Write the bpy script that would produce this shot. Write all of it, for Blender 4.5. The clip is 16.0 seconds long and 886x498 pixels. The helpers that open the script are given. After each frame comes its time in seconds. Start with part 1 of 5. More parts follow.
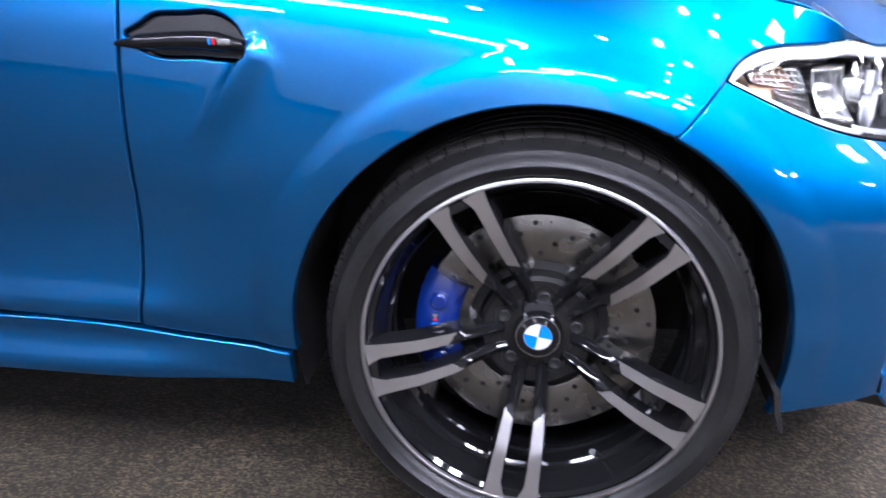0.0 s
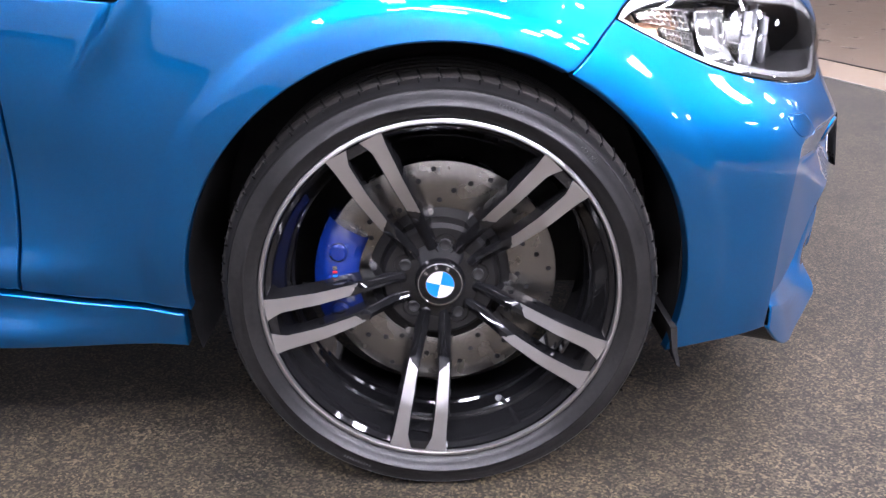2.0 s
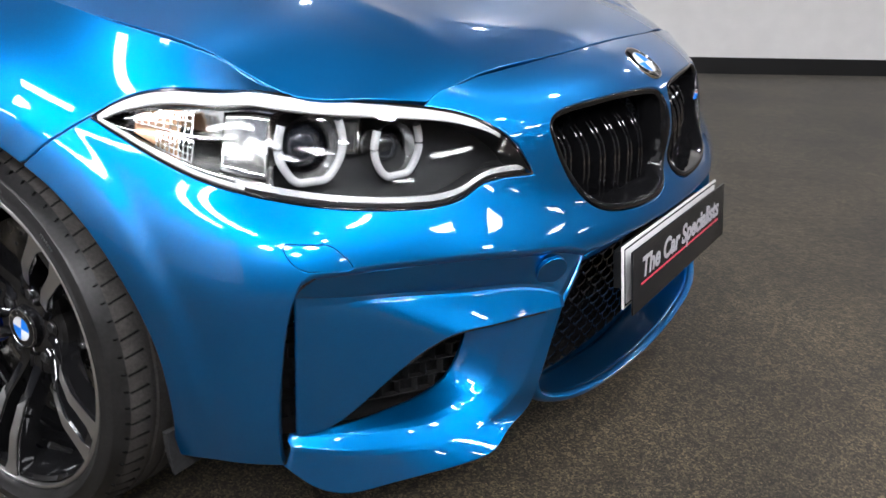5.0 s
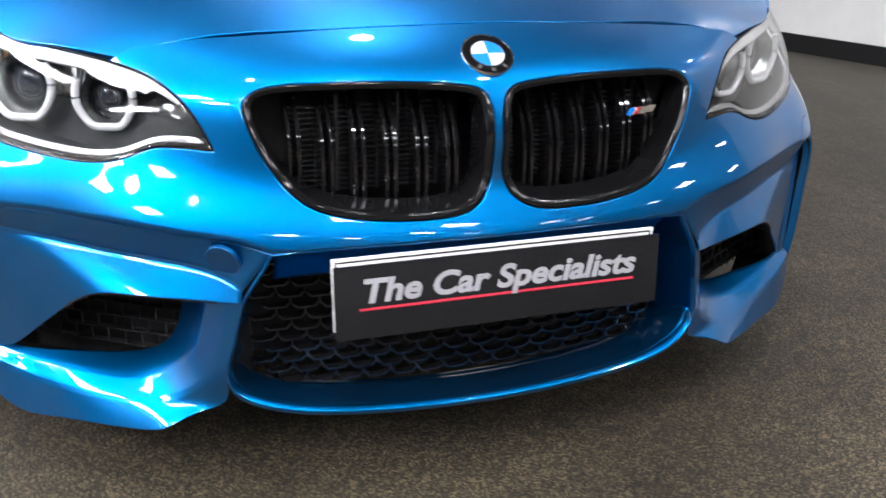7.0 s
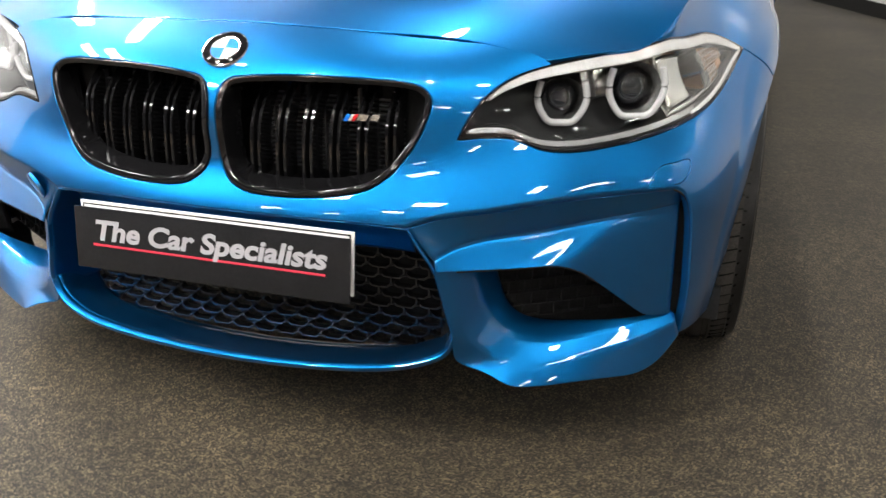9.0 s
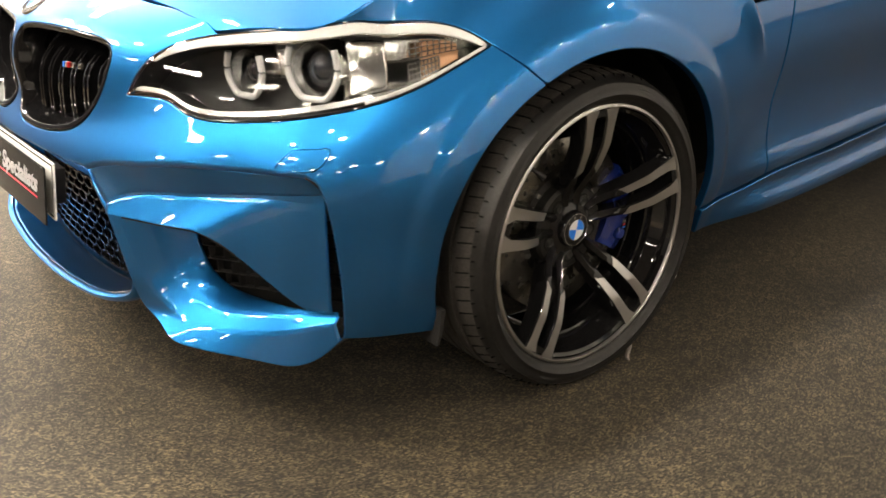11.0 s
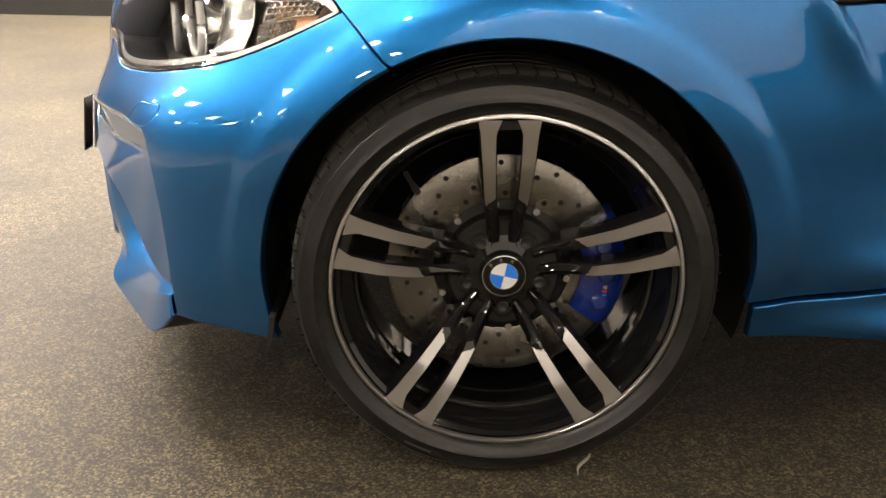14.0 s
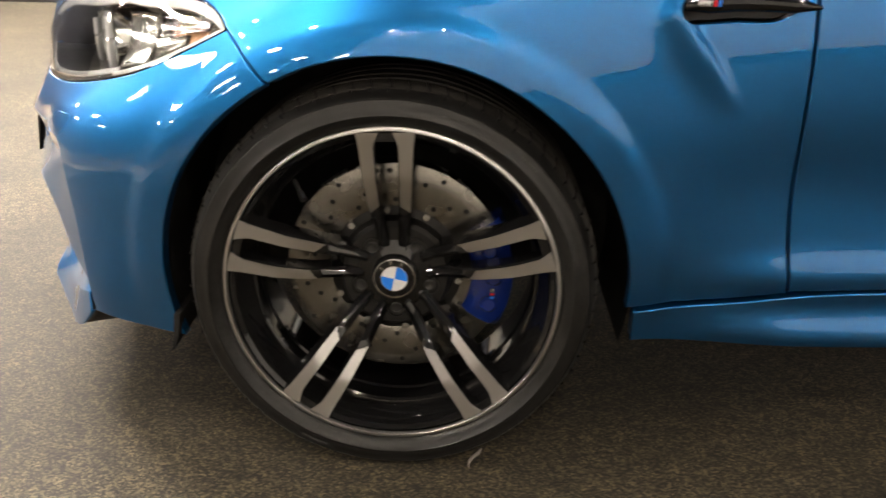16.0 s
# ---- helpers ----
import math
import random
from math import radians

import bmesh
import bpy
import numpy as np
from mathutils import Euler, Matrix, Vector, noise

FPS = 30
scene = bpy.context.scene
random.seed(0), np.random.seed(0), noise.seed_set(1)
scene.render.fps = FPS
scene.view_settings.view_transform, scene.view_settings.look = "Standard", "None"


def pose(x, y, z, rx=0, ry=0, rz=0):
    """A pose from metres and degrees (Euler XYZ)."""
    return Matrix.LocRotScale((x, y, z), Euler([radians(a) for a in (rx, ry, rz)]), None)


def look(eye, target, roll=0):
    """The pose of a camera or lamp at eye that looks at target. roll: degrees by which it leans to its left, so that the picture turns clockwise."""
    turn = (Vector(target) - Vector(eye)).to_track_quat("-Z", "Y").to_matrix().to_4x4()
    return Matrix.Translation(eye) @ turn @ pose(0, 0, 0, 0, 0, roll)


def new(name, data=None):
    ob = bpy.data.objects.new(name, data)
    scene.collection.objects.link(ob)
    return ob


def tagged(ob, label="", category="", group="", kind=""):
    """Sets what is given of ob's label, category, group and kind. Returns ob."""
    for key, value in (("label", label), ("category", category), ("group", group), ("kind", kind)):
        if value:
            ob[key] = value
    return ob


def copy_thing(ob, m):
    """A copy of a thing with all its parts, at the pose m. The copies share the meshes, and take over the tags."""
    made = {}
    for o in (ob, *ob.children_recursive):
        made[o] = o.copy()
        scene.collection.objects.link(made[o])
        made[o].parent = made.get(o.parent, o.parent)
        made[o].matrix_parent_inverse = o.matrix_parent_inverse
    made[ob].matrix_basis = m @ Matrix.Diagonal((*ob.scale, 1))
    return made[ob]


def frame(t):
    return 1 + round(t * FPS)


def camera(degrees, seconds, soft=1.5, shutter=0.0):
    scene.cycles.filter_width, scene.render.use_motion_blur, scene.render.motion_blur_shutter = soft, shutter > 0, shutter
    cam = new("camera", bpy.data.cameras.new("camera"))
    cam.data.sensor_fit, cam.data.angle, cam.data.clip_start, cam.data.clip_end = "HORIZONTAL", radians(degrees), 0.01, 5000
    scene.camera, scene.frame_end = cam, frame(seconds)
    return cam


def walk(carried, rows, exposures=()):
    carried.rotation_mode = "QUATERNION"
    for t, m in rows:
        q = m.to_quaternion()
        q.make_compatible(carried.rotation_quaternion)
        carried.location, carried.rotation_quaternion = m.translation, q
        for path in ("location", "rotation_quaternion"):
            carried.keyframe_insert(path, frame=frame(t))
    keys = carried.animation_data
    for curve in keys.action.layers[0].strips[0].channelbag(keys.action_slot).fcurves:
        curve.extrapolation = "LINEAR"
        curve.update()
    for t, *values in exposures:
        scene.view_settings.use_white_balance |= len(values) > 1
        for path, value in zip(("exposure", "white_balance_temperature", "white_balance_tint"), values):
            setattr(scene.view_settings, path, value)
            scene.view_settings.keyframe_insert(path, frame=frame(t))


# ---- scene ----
cam = camera(52.2, 16.0, shutter=0.4)
PATH = [
    (0, (0.004, -2.095, 0.901), (-0.221, -0.226, 0.224), -0.5),
    (0.5, (-0.003, -2.101, 0.853), (-0.054, -0.217, 0.183), -0.4),
    (1, (-0.026, -2.106, 0.829), (-0.018, -0.223, 0.156), -0.2),
    (1.5, (-0.026, -2.108, 0.821), (-0.003, -0.226, 0.146), -0.2),
    (2, (-0.018, -2.105, 0.821), (0.011, -0.223, 0.145), -0.1),
    (2.5, (0.005, -2.103, 0.822), (0.037, -0.22, 0.15), -0.1),
    (3, (0.117, -2.096, 0.874), (0.15, -0.213, 0.201), -0.1),
    (3.5, (0.344, -1.971, 0.922), (0.323, -0.091, 0.238), 0.4),
    (4, (0.635, -1.867, 0.958), (0.342, -0.008, 0.283), 0.9),
    (4.2, (0.786, -1.843, 0.97), (0.352, -0.01, 0.299), 1.0),
    (6.3, (1.806, -0.936, 0.974), (0.211, 0.002, 0.215), 1.7),
    (6.5, (1.852, -0.806, 0.987), (0.208, 0.039, 0.224), 1.7),
    (7, (1.98, -0.497, 0.973), (0.234, 0.105, 0.206), 1.6),
    (7.5, (2.116, -0.191, 1.004), (0.299, 0.152, 0.241), 1.3),
    (8, (2.131, 0.149, 0.982), (0.282, 0.208, 0.221), 1.0),
    (8.5, (2.114, 0.461, 0.987), (0.277, 0.243, 0.226), 0.9),
    (9, (2.09, 0.787, 1.0), (0.315, 0.27, 0.237), 0.7),
    (9.5, (1.94, 1.119, 0.96), (0.27, 0.324, 0.198), 0.5),
    (10, (1.744, 1.445, 0.974), (0.21, 0.415, 0.209), 0.3),
    (10.2, (1.67, 1.588, 0.978), (0.201, 0.468, 0.212), 0.3),
    (12.3, (0.497, 2.157, 0.866), (-0.019, 0.36, 0.156), 1.0),
    (12.5, (0.394, 2.157, 0.859), (0.005, 0.329, 0.147), 1.0),
    (13, (0.227, 2.14, 0.833), (0.045, 0.281, 0.119), 1.3),
    (13.5, (0.135, 2.135, 0.828), (0.054, 0.267, 0.12), 1.4),
    (14, (0.115, 2.12, 0.841), (0.08, 0.251, 0.128), 1.3),
    (14.5, (0.1, 2.123, 0.834), (0.086, 0.254, 0.122), 1.2),
    (15, (0.087, 2.132, 0.835), (0.083, 0.261, 0.127), 1.2),
    (15.5, (0.036, 2.146, 0.865), (0.067, 0.285, 0.131), 1.0),
    (16, (-0.129, 2.165, 0.903), (-0.061, 0.314, 0.149), 0.7),
]
EXPOSURES = [(0, 0.92, 5350, 24), (1.0, 1.2, 5700, 26), (2.6, 1.2, 5650, 26), (3.3, 0.85, 5750, 25), (4.2, 0.22, 5950, 14), (6.3, 0.52, 5900, 14), (9.0, 0.87, 6450, 11), (10.2, 0.98, 7350, 11), (12.3, 1.6, 7700, 15), (16, 1.6, 7350, 13)]
walk(cam, [(t, look(eye, target, roll)) for t, eye, target, roll in PATH], EXPOSURES)

# ---- world, light and exposure ----
world = bpy.data.worlds.new("showroom_dim")
world.use_nodes = True
world.node_tree.nodes["Background"].inputs[0].default_value = (0.55, 0.58, 0.62, 1)
world.node_tree.nodes["Background"].inputs[1].default_value = 0.05
scene.world = world


# ---- the car's outer skin: one smooth surface through horizontal design lines, centre of the nose to the tail ----
def design_rows():
    """Each line runs from the middle of the nose round the corner and back along the left side."""
    back = [(-1.30, 0), (-2.00, 1), (-2.70, 2), (-3.30, 3)]
    def line(nose, z_nose, side, ys, zs):
        pts = [(x, y, z) for (x, y), z in zip(nose, z_nose)] + list(side)
        pts += [(x, ys[n] - (.050, .065, 0, 0)[n] * min(1, max(.25, (.95 - zs[n]) / .4)), zs[n]) for x, n in back]
        return pts
    return [
        line([(.770, 0), (.757, .21), (.722, .40), (.672, .55), (.612, .66), (.530, .765)], [.15] * 6,
             [(.37, .828, .15), (.18, .868, .15), (-.10, .880, .15), (-.38, .840, .16), (-.60, .840, .17)], (.850, .850, .865, .82), (.17, .17, .16, .17)),
        line([(.795, 0), (.782, .21), (.742, .40), (.692, .55), (.630, .66), (.542, .778)], [.25] * 6,
             [(.37, .845, .25), (.18, .885, .25), (-.10, .900, .25), (-.38, .862, .25), (-.60, .860, .25)], (.860, .862, .885, .84), (.25, .25, .25, .26)),
        line([(.808, 0), (.795, .21), (.755, .40), (.702, .55), (.635, .66), (.548, .778)], [.39] * 6,
             [(.37, .857, .38), (.18, .897, .38), (-.10, .914, .38), (-.38, .893, .38), (-.60, .880, .38)], (.868, .876, .915, .86), (.38, .38, .39, .40)),
        line([(.812, 0), (.798, .21), (.757, .40), (.698, .55), (.625, .66), (.550, .772)], [.48, .48, .482, .487, .49, .492],
             [(.37, .864, .49), (.18, .906, .49), (-.10, .922, .49), (-.38, .905, .49), (-.60, .893, .49)], (.883, .892, .930, .875), (.49, .49, .50, .52)),
        line([(.780, 0), (.769, .21), (.724, .40), (.667, .55), (.597, .66), (.522, .762)], [.545, .545, .55, .55, .555, .56],
             [(.355, .858, .56), (.18, .910, .56), (-.10, .926, .56), (-.38, .914, .57), (-.60, .904, .57)], (.895, .905, .936, .88), (.57, .58, .61, .63)),
        line([(.782, 0), (.764, .21), (.706, .40), (.630, .55), (.548, .66), (.462, .755)], [.61, .61, .61, .61, .61, .615],
             [(.325, .845, .62), (.175, .907, .62), (-.10, .925, .63), (-.38, .917, .65), (-.60, .908, .66)], (.902, .910, .932, .87), (.67, .68, .70, .72)),
        line([(.762, 0), (.744, .21), (.690, .40), (.606, .55), (.510, .67), (.425, .752)], [.68, .68, .67, .665, .665, .67],
             [(.295, .825, .68), (.170, .888, .69), (-.10, .914, .72), (-.38, .914, .735), (-.60, .908, .74)], (.900, .905, .915, .84), (.75, .76, .78, .79)),
        line([(.717, 0), (.702, .21), (.655, .40), (.590, .54), (.475, .678), (.392, .742)], [.725, .724, .71, .70, .708, .715],
             [(.268, .800, .725), (.150, .850, .75), (-.10, .880, .795), (-.38, .888, .82), (-.60, .888, .83)], (.884, .885, .88, .80), (.84, .85, .86, .86)),
        line([(.652, 0), (.640, .21), (.605, .41), (.568, .545), (.450, .695), (.385, .7275)], [.762, .758, .742, .726, .740, .777],
             [(.240, .750, .813), (.110, .762, .838), (-.10, .776, .870), (-.38, .790, .899), (-.60, .800, .913)], (.815, .815, .80, .74), (.935, .94, .94, .92)),
    ]


def spline_second(knots):
    """The matrix that turns values at the knots into second derivatives of the natural cubic spline."""
    n, h = len(knots), np.diff(knots)
    a, b = np.eye(n), np.zeros((n, n))
    for i in range(1, n - 1):
        a[i, i - 1], a[i, i], a[i, i + 1] = h[i - 1], 2 * (h[i - 1] + h[i]), h[i]
        b[i, i - 1], b[i, i], b[i, i + 1] = 6 / h[i - 1], -6 / h[i - 1] - 6 / h[i], 6 / h[i]
    return np.linalg.solve(a, b)


def spline_basis(knots, second, at):
    at = np.clip(np.asarray(at, float), knots[0], knots[-1])
    k = np.clip(np.searchsorted(knots, at) - 1, 0, len(knots) - 2)
    h = knots[k + 1] - knots[k]
    a, b = (knots[k + 1] - at) / h, (at - knots[k]) / h
    eye, rows = np.eye(len(knots)), np.arange(len(at))
    return (a[:, None] * eye[k] + b[:, None] * eye[k + 1]
            + ((a**3 - a) * h**2 / 6)[:, None] * second[k] + ((b**3 - b) * h**2 / 6)[:, None] * second[k + 1])


def smooth_step(x):
    x = np.clip(x, 0, 1)
    return x * x * (3 - 2 * x)


HALF = np.array(design_rows())
NET = np.concatenate([HALF[:, :0:-1] * (1, -1, 1), HALF], 1)
UK = np.cumsum(np.r_[0, np.linalg.norm(np.diff(NET, axis=1), axis=-1).mean(0)])
UK -= UK[len(UK) // 2]
VK = np.cumsum(np.r_[0, np.linalg.norm(np.diff(NET, axis=0), axis=-1).mean(1)])
US, VS = spline_second(UK), spline_second(VK)
WHEEL_Z, ARCH_R, AXLE_BACK = 0.312, 0.366, -2.693


def skin(uv):
    uv = np.asarray(uv, float).reshape(-1, 2)
    p = np.einsum("nc,rcx,nr->nx", spline_basis(UK, US, uv[:, 0]), NET, spline_basis(VK, VS, uv[:, 1]))
    x, y, z = p.T
    side = np.sign(y)
    grow = np.zeros(len(p))
    for axle in (-0.003, AXLE_BACK):
        r = np.hypot(x - axle, z - WHEEL_Z)
        grow += 0.0046 * smooth_step((0.438 - r) / 0.030) * smooth_step((z - 0.24) / 0.10) + 0.003 * smooth_step((0.44 - r) / 0.05)
    # the flank behind the front wheel is drawn in, and kicks out again over the sill
    flank = smooth_step((-0.40 - x) / 0.25) * smooth_step((x + 2.35) / 0.3)
    grow -= flank * (0.014 * np.exp(-((z - 0.50) / 0.10) ** 2) - 0.012 * np.exp(-((z - 0.345) / 0.035) ** 2))
    grow += flank * 0.020 * np.exp(-((z - 0.240) / 0.036) ** 2)
    # a ridge runs down and back from the gill and fades out
    t = np.clip(((x + 0.397) * -0.58 + (z - 0.745) * -0.81) / 0.185, -0.15, 1)
    d = (x + 0.397 + t * 0.107) * 0.81 - (z - 0.745 + t * 0.150) * 0.58
    fade = smooth_step((t + 0.15) / 0.15) * (1 - smooth_step((t - 0.25) / 0.75))
    grow += 0.012 * fade * np.where(d > 0, np.exp(-(d / 0.030) ** 2), np.exp(-(d / 0.008) ** 2))
    p[:, 1] = y + side * grow * smooth_step((np.abs(y) - 0.70) / 0.08)
    return p


def skin_normal(uv):
    e = 0.002
    uv = np.clip(np.asarray(uv, float).reshape(-1, 2), (UK[0] + e, VK[0] + e), (UK[-1] - e, VK[-1] - e))
    du, dv = skin(uv + (e, 0)) - skin(uv - (e, 0)), skin(uv + (0, e)) - skin(uv - (0, e))
    n = np.cross(du, dv)
    return n / np.linalg.norm(n, axis=1, keepdims=True)


GRID_U, GRID_V = np.meshgrid(np.linspace(UK[0], UK[-1], 700), np.linspace(VK[0], VK[-1], 140))
GRID_UV = np.stack([GRID_U.ravel(), GRID_V.ravel()], 1)
GRID_P = skin(GRID_UV)


def on_skin(points, axes):
    """Where points known in two axes (or three) lie in the skin's own coordinates; y > 0."""
    pts, axes = np.asarray(points, float), list(axes)
    left = GRID_UV[:, 0] > -0.05
    out = []
    for p in pts:
        k = np.argmin(((GRID_P[left][:, axes] - p) ** 2).sum(1))
        uv = GRID_UV[left][k].copy()
        for _ in range(12):
            e = 1e-4
            q = skin([uv, uv + (e, 0), uv + (0, e)])[:, axes]
            jac = np.stack([(q[1] - q[0]) / e, (q[2] - q[0]) / e], 1)
            step = np.linalg.lstsq(jac, p - q[0], rcond=None)[0]
            uv = uv + np.clip(step, -0.03, 0.03)
        out.append(uv)
    return np.array(out)


# ---- building tools ----
def mesh_object(name, verts, faces, material, normals=None, smooth=True, angle=None):
    me = bpy.data.meshes.new(name)
    me.from_pydata([tuple(map(float, v)) for v in verts], [], [tuple(map(int, f)) for f in faces])
    me.update()
    for p in me.polygons:
        p.use_smooth = smooth
    if normals is not None:
        me.normals_split_custom_set_from_vertices([tuple(map(float, n)) for n in normals])
    elif smooth and angle is not None:
        me.set_sharp_from_angle(angle=radians(angle))
    me.materials.append(material)
    return new(name, me)


def under(ob, parent, label=""):
    ob.parent = parent
    return tagged(ob, label) if label else ob


def part(name, bm, material, parent, label="", smooth=True, angle=35):
    me = bpy.data.meshes.new(name)
    bmesh.ops.recalc_face_normals(bm, faces=bm.faces)
    bm.to_mesh(me)
    bm.free()
    for p in me.polygons:
        p.use_smooth = smooth
    if smooth:
        me.set_sharp_from_angle(angle=radians(angle))
    me.materials.append(material)
    return under(new(name, me), parent, label) if parent else new(name, me)


def thing(name, label, category, group="", at=(0, 0, 0)):
    ob = new(name)
    ob.location = at
    ob.empty_display_size = 0.1
    return tagged(ob, label, category, group)


def box(bm, size, at=(0, 0, 0), bevel=0.0, turn=None, segments=2):
    made = bmesh.ops.create_cube(bm, size=1.0)["verts"]
    m = Matrix.Translation(at) @ (turn.to_4x4() if turn else Matrix.Identity(4)) @ Matrix.Diagonal((*size, 1))
    bmesh.ops.transform(bm, matrix=m, verts=made)
    if bevel:
        edges = list({e for v in made for e in v.link_edges})
        bmesh.ops.bevel(bm, geom=edges, offset=bevel, segments=segments, affect="EDGES", profile=0.6)
    return bm


def lathe(bm, profile, n=64, start=0.0, end=360.0, centre=(0, 0, 0)):
    """Turns a profile of (radius, y) round the y axis."""
    full = abs(end - start) >= 359.9
    steps = n if full else n + 1
    rings = []
    for i in range(steps):
        a = radians(start + (end - start) * i / n)
        rings.append([bm.verts.new((centre[0] + r * math.cos(a), centre[1] + y, centre[2] + r * math.sin(a))) for r, y in profile])
    for i in range(n):
        a, b = rings[i], rings[(i + 1) % steps]
        for k in range(len(profile) - 1):
            bm.faces.new((a[k], a[k + 1], b[k + 1], b[k]))
    return bm


def loops(bm, rings, closed=True, caps=(False, False)):
    """Skins a row of rings of equal length."""
    vs = [[bm.verts.new(tuple(map(float, p))) for p in ring] for ring in rings]
    n = len(vs[0])
    for a, b in zip(vs, vs[1:]):
        for k in range(n if closed else n - 1):
            bm.faces.new((a[k], a[(k + 1) % n], b[(k + 1) % n], b[k]))
    if caps[0]:
        bm.faces.new(vs[0])
    if caps[1]:
        bm.faces.new(vs[-1])
    return bm


def tube(bm, path, radius, n=8, closed=False, flat=1.0):
    """A round bar along a path; flat squeezes it along z."""
    path = [Vector(p) for p in path]
    rings = []
    for i, p in enumerate(path):
        a = path[i - 1] if (i > 0 or closed) else p
        b = path[(i + 1) % len(path)] if (i < len(path) - 1 or closed) else p
        d = (b - a).normalized()
        s = d.cross(Vector((0, 0, 1)))
        s = s.normalized() if s.length > 1e-4 else Vector((1, 0, 0))
        t = s.cross(d).normalized()
        rings.append([p + radius * (math.cos(k * 2 * math.pi / n) * s + flat * math.sin(k * 2 * math.pi / n) * t) for k in range(n)])
    if closed:
        rings.append(rings[0])
    return loops(bm, rings, True, (not closed, not closed))


def prism(bm, outline, depth, axis=1):
    """A plate: an outline of two coordinates pushed along the third axis from depth[0] to depth[1]."""
    others = [k for k in range(3) if k != axis]
    rings = []
    for d in depth:
        ring = []
        for p in outline:
            q = [0.0, 0.0, 0.0]
            q[others[0]], q[others[1]], q[axis] = p[0], p[1], d
            ring.append(q)
        rings.append(ring)
    return loops(bm, rings, True, (True, True))


def curve_through(points, n):
    """n points evenly along the smooth curve through the given points."""
    pts = np.asarray(points, float)
    if len(pts) == 2:
        return pts[0] + (pts[1] - pts[0]) * np.linspace(0, 1, n)[:, None]
    k = np.r_[0, np.cumsum(np.linalg.norm(np.diff(pts, axis=0), axis=1))]
    second = spline_second(k)
    fine = spline_basis(k, second, np.linspace(0, k[-1], 8 * n)) @ pts
    run = np.r_[0, np.cumsum(np.linalg.norm(np.diff(fine, axis=0), axis=1))]
    at = np.linspace(0, run[-1], n)
    return np.stack([np.interp(at, run, fine[:, c]) for c in range(fine.shape[1])], 1)


def sheet(name, rows, nu, nv, material, parent, label="", thick=0.004, mirror=False, smooth_v=True, ready=False):
    """A panel through design lines: smooth along them, and smooth or ruled across them; with thickness. ready: the lines are spaced already."""
    lines = np.array(rows if ready else [curve_through(r, nu) for r in rows])
    if mirror:
        lines = lines * (1, -1, 1)
    if smooth_v and len(rows) > 2:
        k = np.r_[0, np.cumsum(np.linalg.norm(np.diff(lines, axis=0), axis=-1).mean(1))]
        grid = np.einsum("vr,rux->vux", spline_basis(k, spline_second(k), np.linspace(0, k[-1], nv)), lines)
    else:
        at = np.linspace(0, len(rows) - 1, nv)
        lo = np.minimum(at.astype(int), len(rows) - 2)
        f = (at - lo)[:, None, None]
        grid = lines[lo] * (1 - f) + lines[lo + 1] * f
    bm = bmesh.new()
    loops(bm, grid, closed=False)
    bmesh.ops.recalc_face_normals(bm, faces=bm.faces)
    ob = part(name, bm, material, parent, label, angle=40)
    if thick:
        m = ob.modifiers.new("thickness", "SOLIDIFY")
        m.thickness, m.offset = thick, 0
    return ob


def spaced(points, corner, n0, n1):
    """The smooth curve through the points, evenly spaced before and after the corner point, so that rows meet corner to corner."""
    fine = curve_through(points, 500)
    k = int(np.argmin(((fine - np.asarray(points[corner])) ** 2).sum(1)))
    return np.concatenate([curve_through(fine[:k + 1:max(1, k // 40)], n0 + 1)[:-1], curve_through(fine[k::max(1, (500 - k) // 40)], n1)])


def inside(poly, pts):
    x, y = pts[:, 0], pts[:, 1]
    hit = np.zeros(len(pts), bool)
    for (x0, y0), (x1, y1) in zip(poly, np.roll(poly, -1, 0)):
        cross = (y0 > y) != (y1 > y)
        hit ^= cross & (x < (x1 - x0) * (y - y0) / (y1 - y0 + 1e-12) + x0)
    return hit


def far_from(poly, pts):
    best = np.full(len(pts), 9.0)
    for a, b in zip(poly, np.roll(poly, -1, 0)):
        ab = b - a
        t = np.clip(((pts - a) @ ab) / (ab @ ab + 1e-12), 0, 1)
        best = np.minimum(best, np.linalg.norm(pts - a - t[:, None] * ab, axis=1))
    return best


def even(poly, step):
    """A closed outline with points about step apart; corners are kept."""
    out = []
    for a, b in zip(poly, np.roll(poly, -1, 0)):
        n = max(1, int(round(np.linalg.norm(b - a) / step)))
        out += [a + (b - a) * i / n for i in range(n)]
    return np.array(out)


def grown(poly, d):
    """The outline moved outwards by d (inwards where negative)."""
    p = np.asarray(poly)
    area = 0.5 * (p[:, 0] * np.roll(p[:, 1], -1) - np.roll(p[:, 0], -1) * p[:, 1]).sum()
    t = np.roll(p, -1, 0) - np.roll(p, 1, 0)
    t /= np.linalg.norm(t, axis=1, keepdims=True) + 1e-12
    n = np.stack([t[:, 1], -t[:, 0]], 1) * np.sign(area)
    return p + n * d


def chain(*runs):
    """Joins runs of design points, given in the skin's coordinates, into one outline with corners between the runs."""
    out = []
    for r in runs:
        r = np.asarray(r, float)
        n = max(2, int(np.linalg.norm(np.diff(r, axis=0), axis=1).sum() / 0.007))
        out.append(curve_through(r, n + 1)[:-1])
    return np.concatenate(out)


def flip(uv):
    return np.asarray(uv)[::-1] * (-1, 1)


